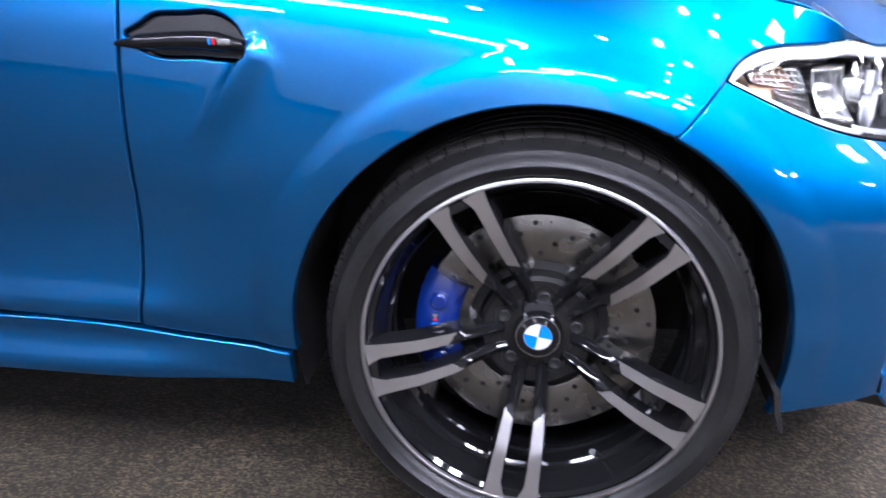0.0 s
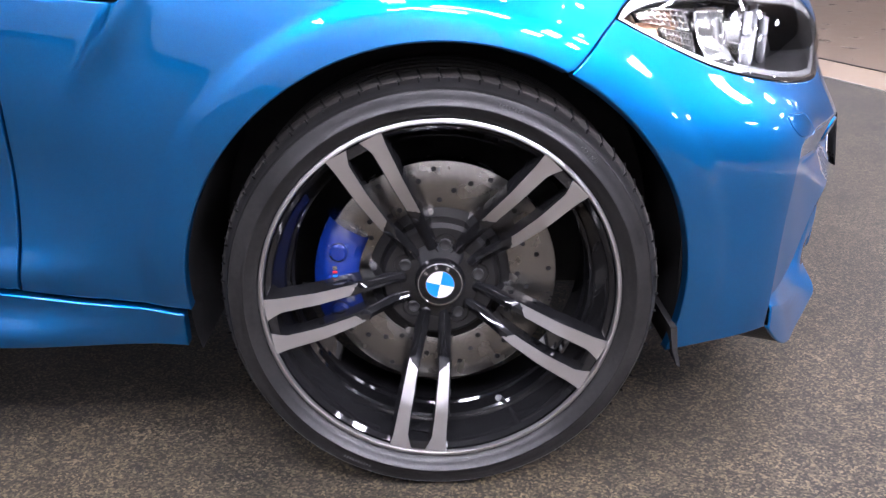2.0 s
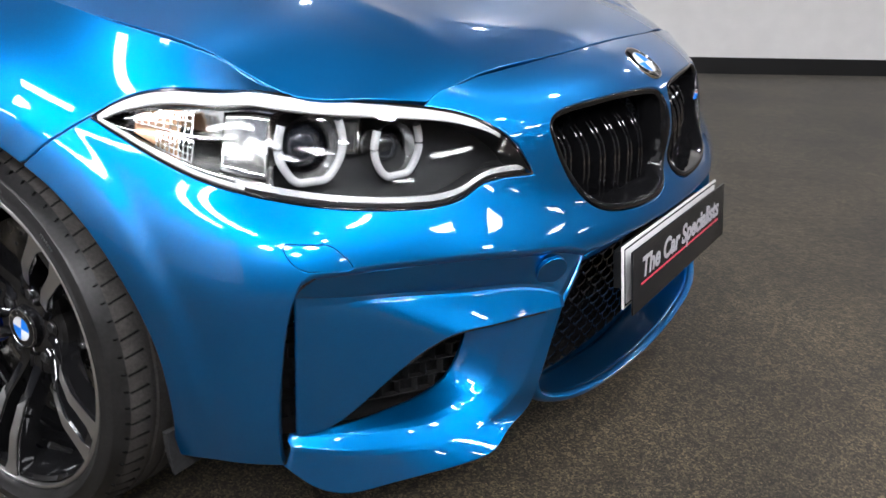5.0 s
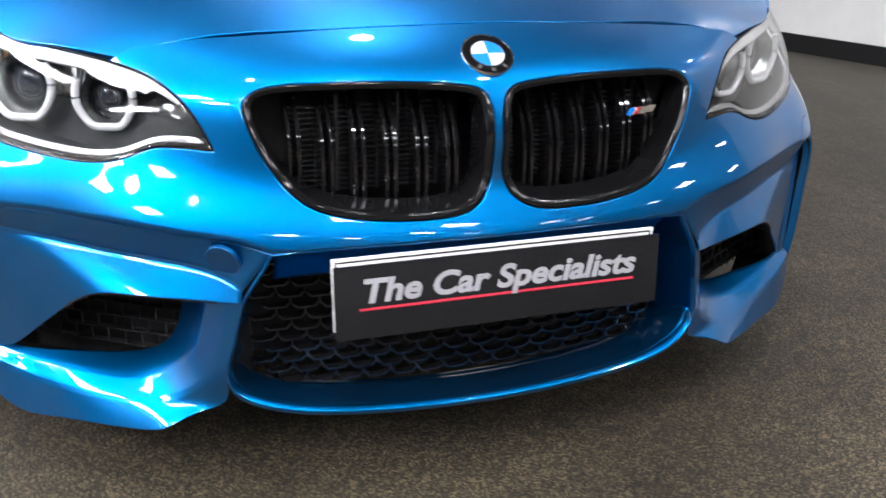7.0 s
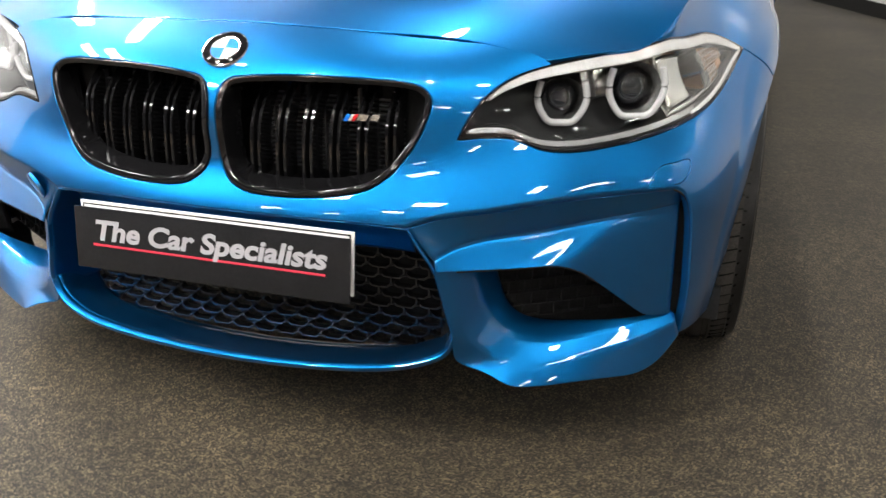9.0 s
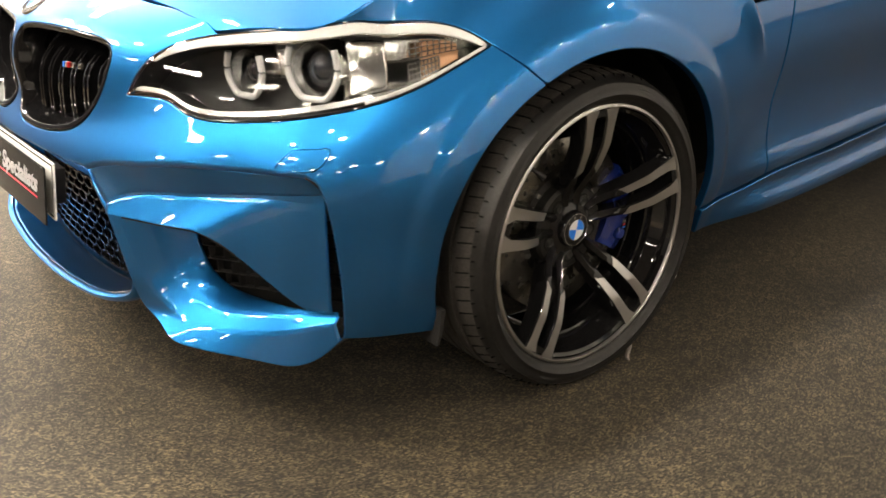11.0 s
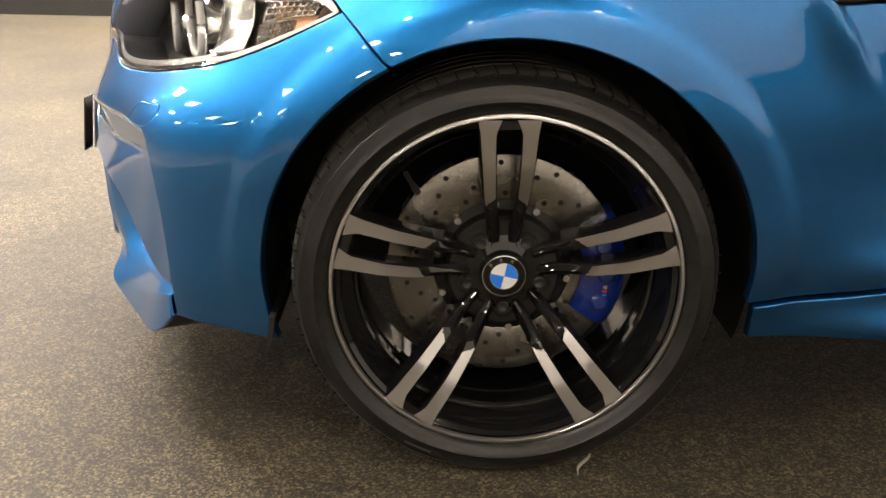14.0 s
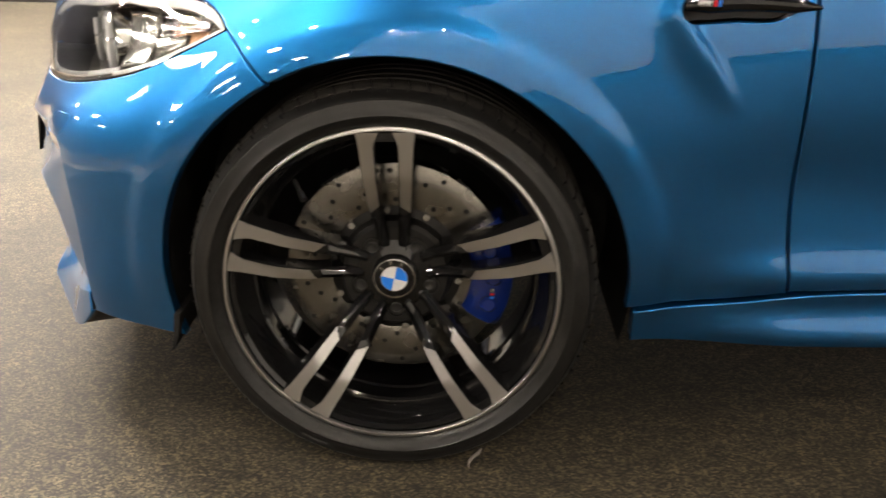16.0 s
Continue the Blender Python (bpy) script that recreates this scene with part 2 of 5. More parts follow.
def panel(name, outline, material, parent, label="", holes=(), step=0.014, gap=0.0035, round_r=0.003, depth=0.014, sink=0.0, soft=None):
    """A body panel cut out of the skin, with rounded edges turned inwards all round it.
    soft: (line, radius), a line along which the edge is rounder and turns in less. A hole may be (outline, gap, radius)."""
    from mathutils.geometry import delaunay_2d_cdt
    holes = [h if isinstance(h, tuple) else (h, gap, round_r) for h in holes]

    def softness(p):
        if soft is None:
            return np.zeros(len(p))
        near = np.full(len(p), 9.0)
        for a, b in soft[0]:
            t = np.clip(((p - a) @ (b - a)) / ((b - a) @ (b - a)), 0, 1)
            near = np.minimum(near, np.linalg.norm(p - a - t[:, None] * (b - a), axis=1))
        return smooth_step((0.035 - near) / 0.020)
    extra = softness(skin(outline)) * ((soft[1] if soft else round_r) - round_r)
    rims = [even(grown(outline, -(gap + extra)[:, None]), step * 0.6)] + [even(grown(h, g), step * 0.6) for h, g, _ in holes]
    radii = [round_r] + [r for _, _, r in holes]
    lo, hi = rims[0].min(0), rims[0].max(0)
    gu, gv = np.meshgrid(np.arange(lo[0], hi[0], step), np.arange(lo[1], hi[1], step * 0.8))
    gu[::2] += step / 2
    pts = np.stack([gu.ravel(), gv.ravel()], 1)
    keep = inside(rims[0], pts) & (far_from(rims[0], pts) > step * 0.45)
    for h in rims[1:]:
        keep &= ~inside(h, pts) & (far_from(h, pts) > step * 0.45)
    pts = pts[keep]
    edges, start = [], 0
    for r in rims:
        edges += [(start + i, start + (i + 1) % len(r)) for i in range(len(r))]
        start += len(r)
    allp = np.concatenate([*rims, pts])
    got = delaunay_2d_cdt([Vector(p) for p in allp], edges, [], 0, 1e-6)
    uv = np.array([tuple(v) for v in got[0]])
    tris = np.array([f for f in got[2] if len(f) == 3])
    mid = uv[tris].mean(1)
    ok = inside(rims[0], mid)
    for h in rims[1:]:
        ok &= ~inside(h, mid)
    tris = tris[ok]
    p2, p1, p0 = uv[tris[:, 2]], uv[tris[:, 1]], uv[tris[:, 0]]
    turn = (p1[:, 0] - p0[:, 0]) * (p2[:, 1] - p0[:, 1]) - (p1[:, 1] - p0[:, 1]) * (p2[:, 0] - p0[:, 0])
    tris[turn < 0] = tris[turn < 0][:, ::-1]
    pos, nor = skin(uv), skin_normal(uv)
    pos = pos - nor * sink
    verts, norms, faces = [pos], [nor], [tuple(t) for t in tris]
    count = len(pos)
    # the turned edge
    where = {}
    for i, o in enumerate(got[3]):
        for k in o:
            where[k] = i
    start = 0
    for which, r in enumerate(rims):
        ids = [where[start + i] for i in range(len(r))]
        start += len(r)
        e = 0.003
        away = (grown(r, e if which == 0 else -e) - r)
        q = skin(r + away) - skin(r)
        q /= np.linalg.norm(q, axis=1, keepdims=True) + 1e-9
        base, n0 = pos[ids], nor[ids]
        last = ids
        ease = softness(base) if which == 0 else np.zeros(len(base))
        rr = (radii[which] + ease * ((soft[1] if soft else 0) - radii[which]))[:, None]
        for a in (20, 40, 65, 90, 91):
            turned = np.radians(min(a, 90) * (1 - 0.3 * ease))[:, None]
            c, s = np.cos(turned), np.sin(turned)
            ring = base + q * rr * s - n0 * rr * (1 - c) + ((q * c - n0 * s) * depth if a == 91 else 0)
            nn = n0 * c + q * s
            verts.append(ring)
            norms.append(nn)
            here = list(range(count, count + len(r)))
            count += len(r)
            area = 0.5 * (r[:, 0] * np.roll(r[:, 1], -1) - np.roll(r[:, 0], -1) * r[:, 1]).sum()
            out_ccw = (area > 0) == (which == 0)
            for i in range(len(r)):
                j = (i + 1) % len(r)
                f = (last[i], here[i], here[j], last[j])
                faces.append(f if out_ccw else f[::-1])
            last = here
    ob = mesh_object(name, np.concatenate(verts), faces, material, np.concatenate(norms))
    return under(ob, parent, label)


def words(text, size, material, parent, at, name="lettering", shear=0.0, weight=0.0, wide=1.0, label="", align="CENTER", depth=0.0004):
    """Built-in font, lying in the y-z plane and read from the front (+x)."""
    c = bpy.data.curves.new(name, "FONT")
    c.body, c.size, c.shear, c.offset, c.align_x, c.extrude = text, size, shear, weight, align, depth
    t = bpy.data.objects.new(name, c)
    scene.collection.objects.link(t)
    me = bpy.data.meshes.new_from_object(t)
    bpy.data.objects.remove(t)
    me.transform(Matrix(((0, 0, 1, 0), (1, 0, 0, 0), (0, 1, 0, 0), (0, 0, 0, 1))) @ Matrix.Diagonal((wide, 1, 1, 1)))
    me.materials.clear()
    me.materials.append(material)
    ob = new(name, me)
    ob.location = at
    return under(ob, parent, label)


# ---- materials ----
def material(name, colour, rough=0.5, metal=0.0, coat=0.0, bump=None, vary=None, **more):
    """A Principled surface. bump: (scale, strength[, detail]); vary: (scale, amount) mottles the colour, a second finer noise rides on it."""
    m = bpy.data.materials.new(name)
    m.use_nodes = True
    nt = m.node_tree
    b = nt.nodes["Principled BSDF"]
    b.inputs["Base Color"].default_value = (*colour, 1)
    b.inputs["Roughness"].default_value = rough
    b.inputs["Metallic"].default_value = metal
    b.inputs["Coat Weight"].default_value = coat
    b.inputs["Coat Roughness"].default_value = 0.03
    for key, value in more.items():
        b.inputs[key.replace("_", " ")].default_value = value
    place = nt.nodes.new("ShaderNodeTexCoord")
    if vary:
        n1, n2 = nt.nodes.new("ShaderNodeTexNoise"), nt.nodes.new("ShaderNodeTexNoise")
        n1.inputs["Scale"].default_value, n2.inputs["Scale"].default_value = vary[0], vary[0] * 9
        n1.inputs["Detail"].default_value = n2.inputs["Detail"].default_value = 4
        add = nt.nodes.new("ShaderNodeMath")
        add.operation = "ADD"
        mix = nt.nodes.new("ShaderNodeMapRange")
        mix.inputs["From Min"].default_value, mix.inputs["From Max"].default_value = 0.7, 1.3
        mix.inputs["To Min"].default_value, mix.inputs["To Max"].default_value = 1 - vary[1], 1 + vary[1]
        scale = nt.nodes.new("ShaderNodeVectorMath")
        scale.operation = "SCALE"
        scale.inputs[0].default_value = colour
        for n in (n1, n2):
            nt.links.new(place.outputs["Object"], n.inputs["Vector"])
        nt.links.new(n1.outputs["Fac"], add.inputs[0])
        nt.links.new(n2.outputs["Fac"], add.inputs[1])
        nt.links.new(add.outputs[0], mix.inputs["Value"])
        nt.links.new(mix.outputs[0], scale.inputs["Scale"])
        nt.links.new(scale.outputs[0], b.inputs["Base Color"])
        rr = nt.nodes.new("ShaderNodeMapRange")
        rr.inputs["To Min"].default_value, rr.inputs["To Max"].default_value = max(0.02, rough - 0.08), min(1, rough + 0.08)
        nt.links.new(n1.outputs["Fac"], rr.inputs["Value"])
        nt.links.new(rr.outputs[0], b.inputs["Roughness"])
    if bump:
        nb, bp = nt.nodes.new("ShaderNodeTexNoise"), nt.nodes.new("ShaderNodeBump")
        nb.inputs["Scale"].default_value, nb.inputs["Detail"].default_value = bump[0], bump[2] if len(bump) > 2 else 3
        bp.inputs["Strength"].default_value, bp.inputs["Distance"].default_value = bump[1], 0.002
        nt.links.new(place.outputs["Object"], nb.inputs["Vector"])
        nt.links.new(nb.outputs["Fac"], bp.inputs["Height"])
        nt.links.new(bp.outputs[0], b.inputs["Normal"])
    return m


def glow(name, colour, strength):
    m = bpy.data.materials.new(name)
    m.use_nodes = True
    b = m.node_tree.nodes["Principled BSDF"]
    b.inputs["Base Color"].default_value = (0.8, 0.8, 0.8, 1)
    b.inputs["Emission Color"].default_value = (*colour, 1)
    b.inputs["Emission Strength"].default_value = strength
    return m


def clear_cover(name):
    """Thin clear plastic: see-through, with gloss that grows at a glance."""
    m = bpy.data.materials.new(name)
    m.use_nodes = True
    nt = m.node_tree
    nt.nodes.remove(nt.nodes["Principled BSDF"])
    out = nt.nodes["Material Output"]
    t, g = nt.nodes.new("ShaderNodeBsdfTransparent"), nt.nodes.new("ShaderNodeBsdfGlossy")
    mix, fr = nt.nodes.new("ShaderNodeMixShader"), nt.nodes.new("ShaderNodeLayerWeight")
    power, gain = nt.nodes.new("ShaderNodeMath"), nt.nodes.new("ShaderNodeMapRange")
    power.operation = "POWER"
    power.inputs[1].default_value = 3.0
    gain.inputs["To Min"].default_value, gain.inputs["To Max"].default_value = 0.018, 0.70
    fr.inputs["Blend"].default_value = 0.5
    g.inputs["Roughness"].default_value = 0.02
    t.inputs["Color"].default_value = (0.97, 0.98, 0.98, 1)
    nt.links.new(fr.outputs["Facing"], power.inputs[0])
    nt.links.new(power.outputs[0], gain.inputs["Value"])
    nt.links.new(gain.outputs[0], mix.inputs[0])
    nt.links.new(t.outputs[0], mix.inputs[1])
    nt.links.new(g.outputs[0], mix.inputs[2])
    nt.links.new(mix.outputs[0], out.inputs["Surface"])
    return m


def paint_material():
    m = material("blue_metallic_paint", (0.003, 0.136, 0.385), rough=0.40, metal=0.97, coat=1.0)
    nt = m.node_tree
    b = nt.nodes["Principled BSDF"]
    b.inputs["Coat Roughness"].default_value = 0.015
    place = nt.nodes.new("ShaderNodeTexCoord")
    flake = nt.nodes.new("ShaderNodeTexVoronoi")
    flake.inputs["Scale"].default_value = 1500
    ramp = nt.nodes.new("ShaderNodeMapRange")
    ramp.inputs["To Min"].default_value, ramp.inputs["To Max"].default_value = 0.85, 1.18
    scale = nt.nodes.new("ShaderNodeVectorMath")
    scale.operation = "SCALE"
    scale.inputs[0].default_value = (0.003, 0.136, 0.385)
    nt.links.new(place.outputs["Object"], flake.inputs["Vector"])
    nt.links.new(flake.outputs["Color"], ramp.inputs["Value"])
    nt.links.new(ramp.outputs[0], scale.inputs["Scale"])
    nt.links.new(scale.outputs[0], b.inputs["Base Color"])
    # dust on the lacquer breaks up the gloss a little
    dust = nt.nodes.new("ShaderNodeTexNoise")
    dust.inputs["Scale"].default_value, dust.inputs["Detail"].default_value = 3, 6
    rr = nt.nodes.new("ShaderNodeMapRange")
    rr.inputs["From Min"].default_value, rr.inputs["From Max"].default_value = 0.35, 0.7
    rr.inputs["To Min"].default_value, rr.inputs["To Max"].default_value = 0.018, 0.050
    nt.links.new(place.outputs["Object"], dust.inputs["Vector"])
    nt.links.new(dust.outputs["Fac"], rr.inputs["Value"])
    nt.links.new(rr.outputs[0], b.inputs["Coat Roughness"])
    return m


def carpet_material():
    """Short pile: tufts of a few millimetres, each of its own grey-brown, in clumps and wide worn patches."""
    m = bpy.data.materials.new("loop_carpet")
    m.use_nodes = True
    nt = m.node_tree
    b = nt.nodes["Principled BSDF"]
    b.inputs["Roughness"].default_value = 0.65
    b.inputs["Specular IOR Level"].default_value = 0.25
    b.inputs["Sheen Weight"].default_value, b.inputs["Sheen Roughness"].default_value = 0.10, 0.4
    place = nt.nodes.new("ShaderNodeTexCoord")
    tuft, clump, wide = nt.nodes.new("ShaderNodeTexVoronoi"), nt.nodes.new("ShaderNodeTexNoise"), nt.nodes.new("ShaderNodeTexNoise")
    tuft.inputs["Scale"].default_value = 280
    clump.inputs["Scale"].default_value, clump.inputs["Detail"].default_value, clump.inputs["Roughness"].default_value = 26, 9, 0.75
    wide.inputs["Scale"].default_value, wide.inputs["Detail"].default_value = 2.2, 5
    split = nt.nodes.new("ShaderNodeSeparateColor")
    power, ramp = nt.nodes.new("ShaderNodeMath"), nt.nodes.new("ShaderNodeValToRGB")
    power.operation = "POWER"
    power.inputs[1].default_value = 2.3
    ramp.color_ramp.elements[0].position, ramp.color_ramp.elements[0].color = 0.0, (0.0070, 0.0060, 0.0044, 1)
    ramp.color_ramp.elements[1].position, ramp.color_ramp.elements[1].color = 1.0, (0.107, 0.084, 0.049, 1)
    shades = []
    for n, lo, hi in ((clump, 0.40, 1.60), (wide, 0.60, 1.40)):
        t = nt.nodes.new("ShaderNodeMapRange")
        t.inputs["From Min"].default_value, t.inputs["From Max"].default_value = 0.3, 0.7
        t.inputs["To Min"].default_value, t.inputs["To Max"].default_value = lo, hi
        nt.links.new(n.outputs["Fac"], t.inputs["Value"])
        shades.append(t)
    times = nt.nodes.new("ShaderNodeMath")
    times.operation = "MULTIPLY"
    scale = nt.nodes.new("ShaderNodeVectorMath")
    scale.operation = "SCALE"
    for n in (tuft, clump, wide):
        nt.links.new(place.outputs["Object"], n.inputs["Vector"])
    nt.links.new(tuft.outputs["Color"], split.inputs["Color"])
    nt.links.new(split.outputs["Red"], power.inputs[0])
    nt.links.new(power.outputs[0], ramp.inputs["Fac"])
    nt.links.new(shades[0].outputs[0], times.inputs[0])
    nt.links.new(shades[1].outputs[0], times.inputs[1])
    nt.links.new(ramp.outputs["Color"], scale.inputs[0])
    nt.links.new(times.outputs[0], scale.inputs["Scale"])
    nt.links.new(scale.outputs[0], b.inputs["Base Color"])
    return m


PAINT = paint_material()
CARPET = carpet_material()
BLACK_GLOSS = material("black_gloss_plastic", (0.005, 0.005, 0.0055), rough=0.06, Specular_IOR_Level=0.35)
BLACK_TRIM = material("black_grained_plastic", (0.020, 0.020, 0.021), rough=0.55, bump=(900, 0.15), vary=(14, 0.25), Specular_IOR_Level=0.25)
BLACK_DEEP = material("black_liner_felt", (0.018, 0.018, 0.018), rough=0.9, bump=(300, 0.4), vary=(20, 0.3), Specular_IOR_Level=0.05)
RUBBER = material("tyre_rubber", (0.0105, 0.0102, 0.0100), rough=0.37, bump=(260, 0.10), vary=(17, 0.5), Specular_IOR_Level=0.30)
RUBBER_MARK = material("tyre_marking_rubber", (0.045, 0.045, 0.045), rough=0.5)
MESH_BLACK = material("satin_black_mesh", (0.008, 0.008, 0.0085), rough=0.22, Specular_IOR_Level=0.4)
TREAD = material("dusty_tread_rubber", (0.036, 0.033, 0.030), rough=0.75, bump=(300, 0.2), vary=(25, 0.35), Specular_IOR_Level=0.2)
CUT_SHADE = material("tyre_cut_shade", (0.003, 0.003, 0.003), rough=0.8, Specular_IOR_Level=0.1)
GRILLE_BLACK = material("gloss_black_slat", (0.005, 0.005, 0.0055), rough=0.06, Specular_IOR_Level=0.40)
WHEEL_BLACK = material("black_wheel_paint", (0.006, 0.006, 0.0064), rough=0.05, Specular_IOR_Level=0.5)
MACHINED = material("machined_alloy", (0.48, 0.47, 0.46), rough=0.31, metal=0.95)
DISC_STEEL = material("brake_disc_steel", (0.20, 0.188, 0.168), rough=0.26, metal=0.95, vary=(26, 0.22))
BELL_DARK = material("brake_bell_steel", (0.010, 0.0095, 0.009), rough=0.5, metal=0.5, vary=(40, 0.3))
CALIPER = material("blue_caliper_paint", (0.003, 0.016, 0.13), rough=0.25, coat=0.6, vary=(30, 0.1))
COOLER = material("cooler_dark_metal", (0.060, 0.062, 0.065), rough=0.4, metal=0.6, vary=(60, 0.2))
STEEL = material("bolt_steel", (0.045, 0.045, 0.045), rough=0.4, metal=0.8)
CHROME = material("bright_chrome", (0.80, 0.80, 0.80), rough=0.08, metal=1.0)
SATIN = material("satin_chrome", (0.45, 0.45, 0.45), rough=0.25, metal=0.9)
LAMP_GREY = material("headlight_housing_grey", (0.024, 0.024, 0.025), rough=0.32, vary=(40, 0.15), Specular_IOR_Level=0.12)
LAMP_WHITE = material("light_guide_plastic", (0.60, 0.60, 0.60), rough=0.2, coat=0.4, vary=(25, 0.12))
RING_WHITE = material("ring_guide_plastic", (0.52, 0.52, 0.53), rough=0.15, coat=0.5)
TRIM_GREY = material("grey_lamp_trim", (0.34, 0.34, 0.345), rough=0.25, metal=0.5)
LAMP_SILVER = material("lamp_silver_lining", (0.70, 0.69, 0.67), rough=0.16, metal=1.0, vary=(30, 0.06))
LAMP_AMBER = material("amber_reflector", (0.62, 0.34, 0.20), rough=0.2, coat=0.6)
LENS = material("projector_lens", (0.02, 0.022, 0.028), rough=0.03, coat=1.0)
COVER = clear_cover("clear_headlight_cover")
BADGE_BLUE = material("badge_blue", (0.01, 0.16, 0.62), rough=0.5, Specular_IOR_Level=0.15)
BADGE_WHITE = material("badge_white", (0.55, 0.55, 0.55), rough=0.5, Specular_IOR_Level=0.15)
BADGE_RED = material("badge_red", (0.55, 0.015, 0.02), rough=0.5, Specular_IOR_Level=0.15)
PLATE_BLACK = material("show_plate_black", (0.012, 0.012, 0.013), rough=0.2, vary=(20, 0.15), Specular_IOR_Level=0.16)
PLATE_WHITE = material("plate_white", (0.75, 0.75, 0.74), rough=0.25, coat=0.4)
LETTER_GREY = material("lettering_silver_grey", (0.33, 0.33, 0.35), rough=0.4)
LETTER_RED = material("underline_red", (0.55, 0.03, 0.06), rough=0.4)
WALL_WHITE = material("white_wall_paint", (0.78, 0.77, 0.75), rough=0.6, bump=(120, 0.05), vary=(1.2, 0.04))
WALL_GREY = material("grey_wall_paint", (0.45, 0.45, 0.45), rough=0.6, bump=(120, 0.05), vary=(1.2, 0.06))
WALL_DARK = material("dark_navy_wall_paint", (0.030, 0.034, 0.048), rough=0.5, bump=(120, 0.05), vary=(1.2, 0.10))
SKIRT = material("black_skirting_paint", (0.010, 0.010, 0.010), rough=0.35, vary=(6, 0.2))
CEILING = material("grey_ceiling_tile", (0.13, 0.13, 0.135), rough=0.8, vary=(2, 0.06))
WOOD = material("brown_plank_floor", (0.21, 0.155, 0.105), rough=0.30, vary=(5, 0.18))
EDGE_TAN = material("tan_stone_border", (0.34, 0.26, 0.18), rough=0.35, vary=(8, 0.10))
TRIM_ALU = material("aluminium_edge_trim", (0.62, 0.60, 0.56), rough=0.3, metal=0.8)
GLASS_DARK = material("dark_window_glass", (0.012, 0.014, 0.016), rough=0.03, coat=1.0)
LED = glow("led_diffuser", (1.0, 0.97, 0.92), 46.0)
LED_FILL = glow("led_fill_diffuser", (1.0, 0.97, 0.92), 68.0)
LED_DIM = glow("led_diffuser_dimmed", (1.0, 0.97, 0.92), 27.0)
DOWN = glow("downlight_diffuser", (1.0, 0.96, 0.89), 255.0)
SPOT = glow("spot_lens", (1.0, 0.95, 0.86), 420.0)
LAMP_FRAME = material("white_lamp_frame", (0.7, 0.7, 0.7), rough=0.4, vary=(20, 0.04))


# ---- the showroom ----
def slab(name, lo, hi, mat, kind="structure", label="", category=""):
    bm = bmesh.new()
    box(bm, [b - a for a, b in zip(lo, hi)], [(a + b) / 2 for a, b in zip(lo, hi)])
    return tagged(part(name, bm, mat, None, smooth=False), label, category, kind=kind)


def plan_slab(name, outline, z0, z1, mat, label, category):
    bm = bmesh.new()
    prism(bm, outline, (z0, z1), axis=2)
    return tagged(part(name, bm, mat, None, smooth=False), label, category, kind="structure")


def wall(name, a, b, height, thick, mat, label):
    """An upright wall on the line a-b, its face on that line, its thickness behind (to the left of a-b)."""
    a, b = Vector((*a, 0)), Vector((*b, 0))
    n = Vector((0, 0, 1)).cross((b - a).normalized()) * thick
    return plan_slab(name, [tuple(p.xy) for p in (a, b, b + n, a + n)], 0.0, height, mat, label, "wall")


# carpet up to the aluminium edge, a tan border strip, and a brown plank floor beyond
EDGE_A, EDGE_B = Vector((1.45, 6.20)), Vector((3.45, -2.05))
ED = (EDGE_B - EDGE_A).normalized()
EN = Vector((-ED.y, ED.x))
edge = lambda s, d: tuple(EDGE_A + ED * s + EN * d)
plan_slab("floor", [(-9, -6.5), tuple(edge(13.0, 0)), tuple(edge(-9.5, 0)), (-9, 15.4)], -0.05, 0.0, CARPET, "dark grey-brown loop-pile carpet under the car", "carpet")
plan_slab("trim_edge", [edge(13.0, 0.0), edge(13.0, 0.022), edge(-9.0, 0.022), edge(-9.0, 0.0)], -0.05, 0.006, TRIM_ALU, "thin aluminium strip along the carpet edge", "floor trim")
plan_slab("floor_border", [edge(13.0, 0.022), edge(13.0, 0.46), edge(-9.0, 0.46), edge(-9.0, 0.022)], -0.05, -0.002, EDGE_TAN, "tan polished border strip beside the carpet", "floor")
plan_slab("trim_joint", [edge(13.0, 0.46), edge(13.0, 0.485), edge(-9.0, 0.485), edge(-9.0, 0.46)], -0.05, 0.003, SKIRT, "dark joint strip between the floors", "floor trim")
plan_slab("floor_planks", [edge(13.0, 0.485), edge(13.0, 18.0), edge(-9.0, 18.0), edge(-9.0, 0.485)], -0.05, -0.002, WOOD, "brown polished plank floor beyond the carpet", "floor")

wall_line = [Vector((-9.0, 0.71)), Vector((-1.45, 3.96)), Vector((1.86, 6.35))]
for n, (wa, wb) in enumerate(zip(wall_line, wall_line[1:])):
    wall(f"wall_north_{n + 1}", tuple(wa), tuple(wb), 3.3, 0.15, WALL_WHITE, "plain white painted partition wall")
    wd = (wb - wa).normalized()
    wn = Vector((wd.y, -wd.x))
    plan_slab(f"baseboard_{n + 1}", [tuple(wa + wn * 0.001), tuple(wb + wn * 0.001), tuple(wb + wn * 0.02), tuple(wa + wn * 0.02)], 0.0, 0.11, SKIRT, "black painted skirting board under the white wall", "skirting")
wall("wall_south_1", (1.5, -4.9), (-9.0, -4.9), 3.3, 0.15, WALL_GREY, "plain grey painted side wall")
wall("wall_south_2", (19.0, -4.9), (1.5, -4.9), 3.3, 0.15, WALL_DARK, "dark navy painted wall with a black foot")
slab("baseboard_south", (-9.0, -4.9, 0.0), (19.0, -4.88, 0.12), SKIRT, label="black skirting board under the dark wall", category="skirting")
wall("wall_west", (-9.0, -6.5), (-9.0, 15.5), 3.3, 0.15, WALL_WHITE, "plain white painted end wall")
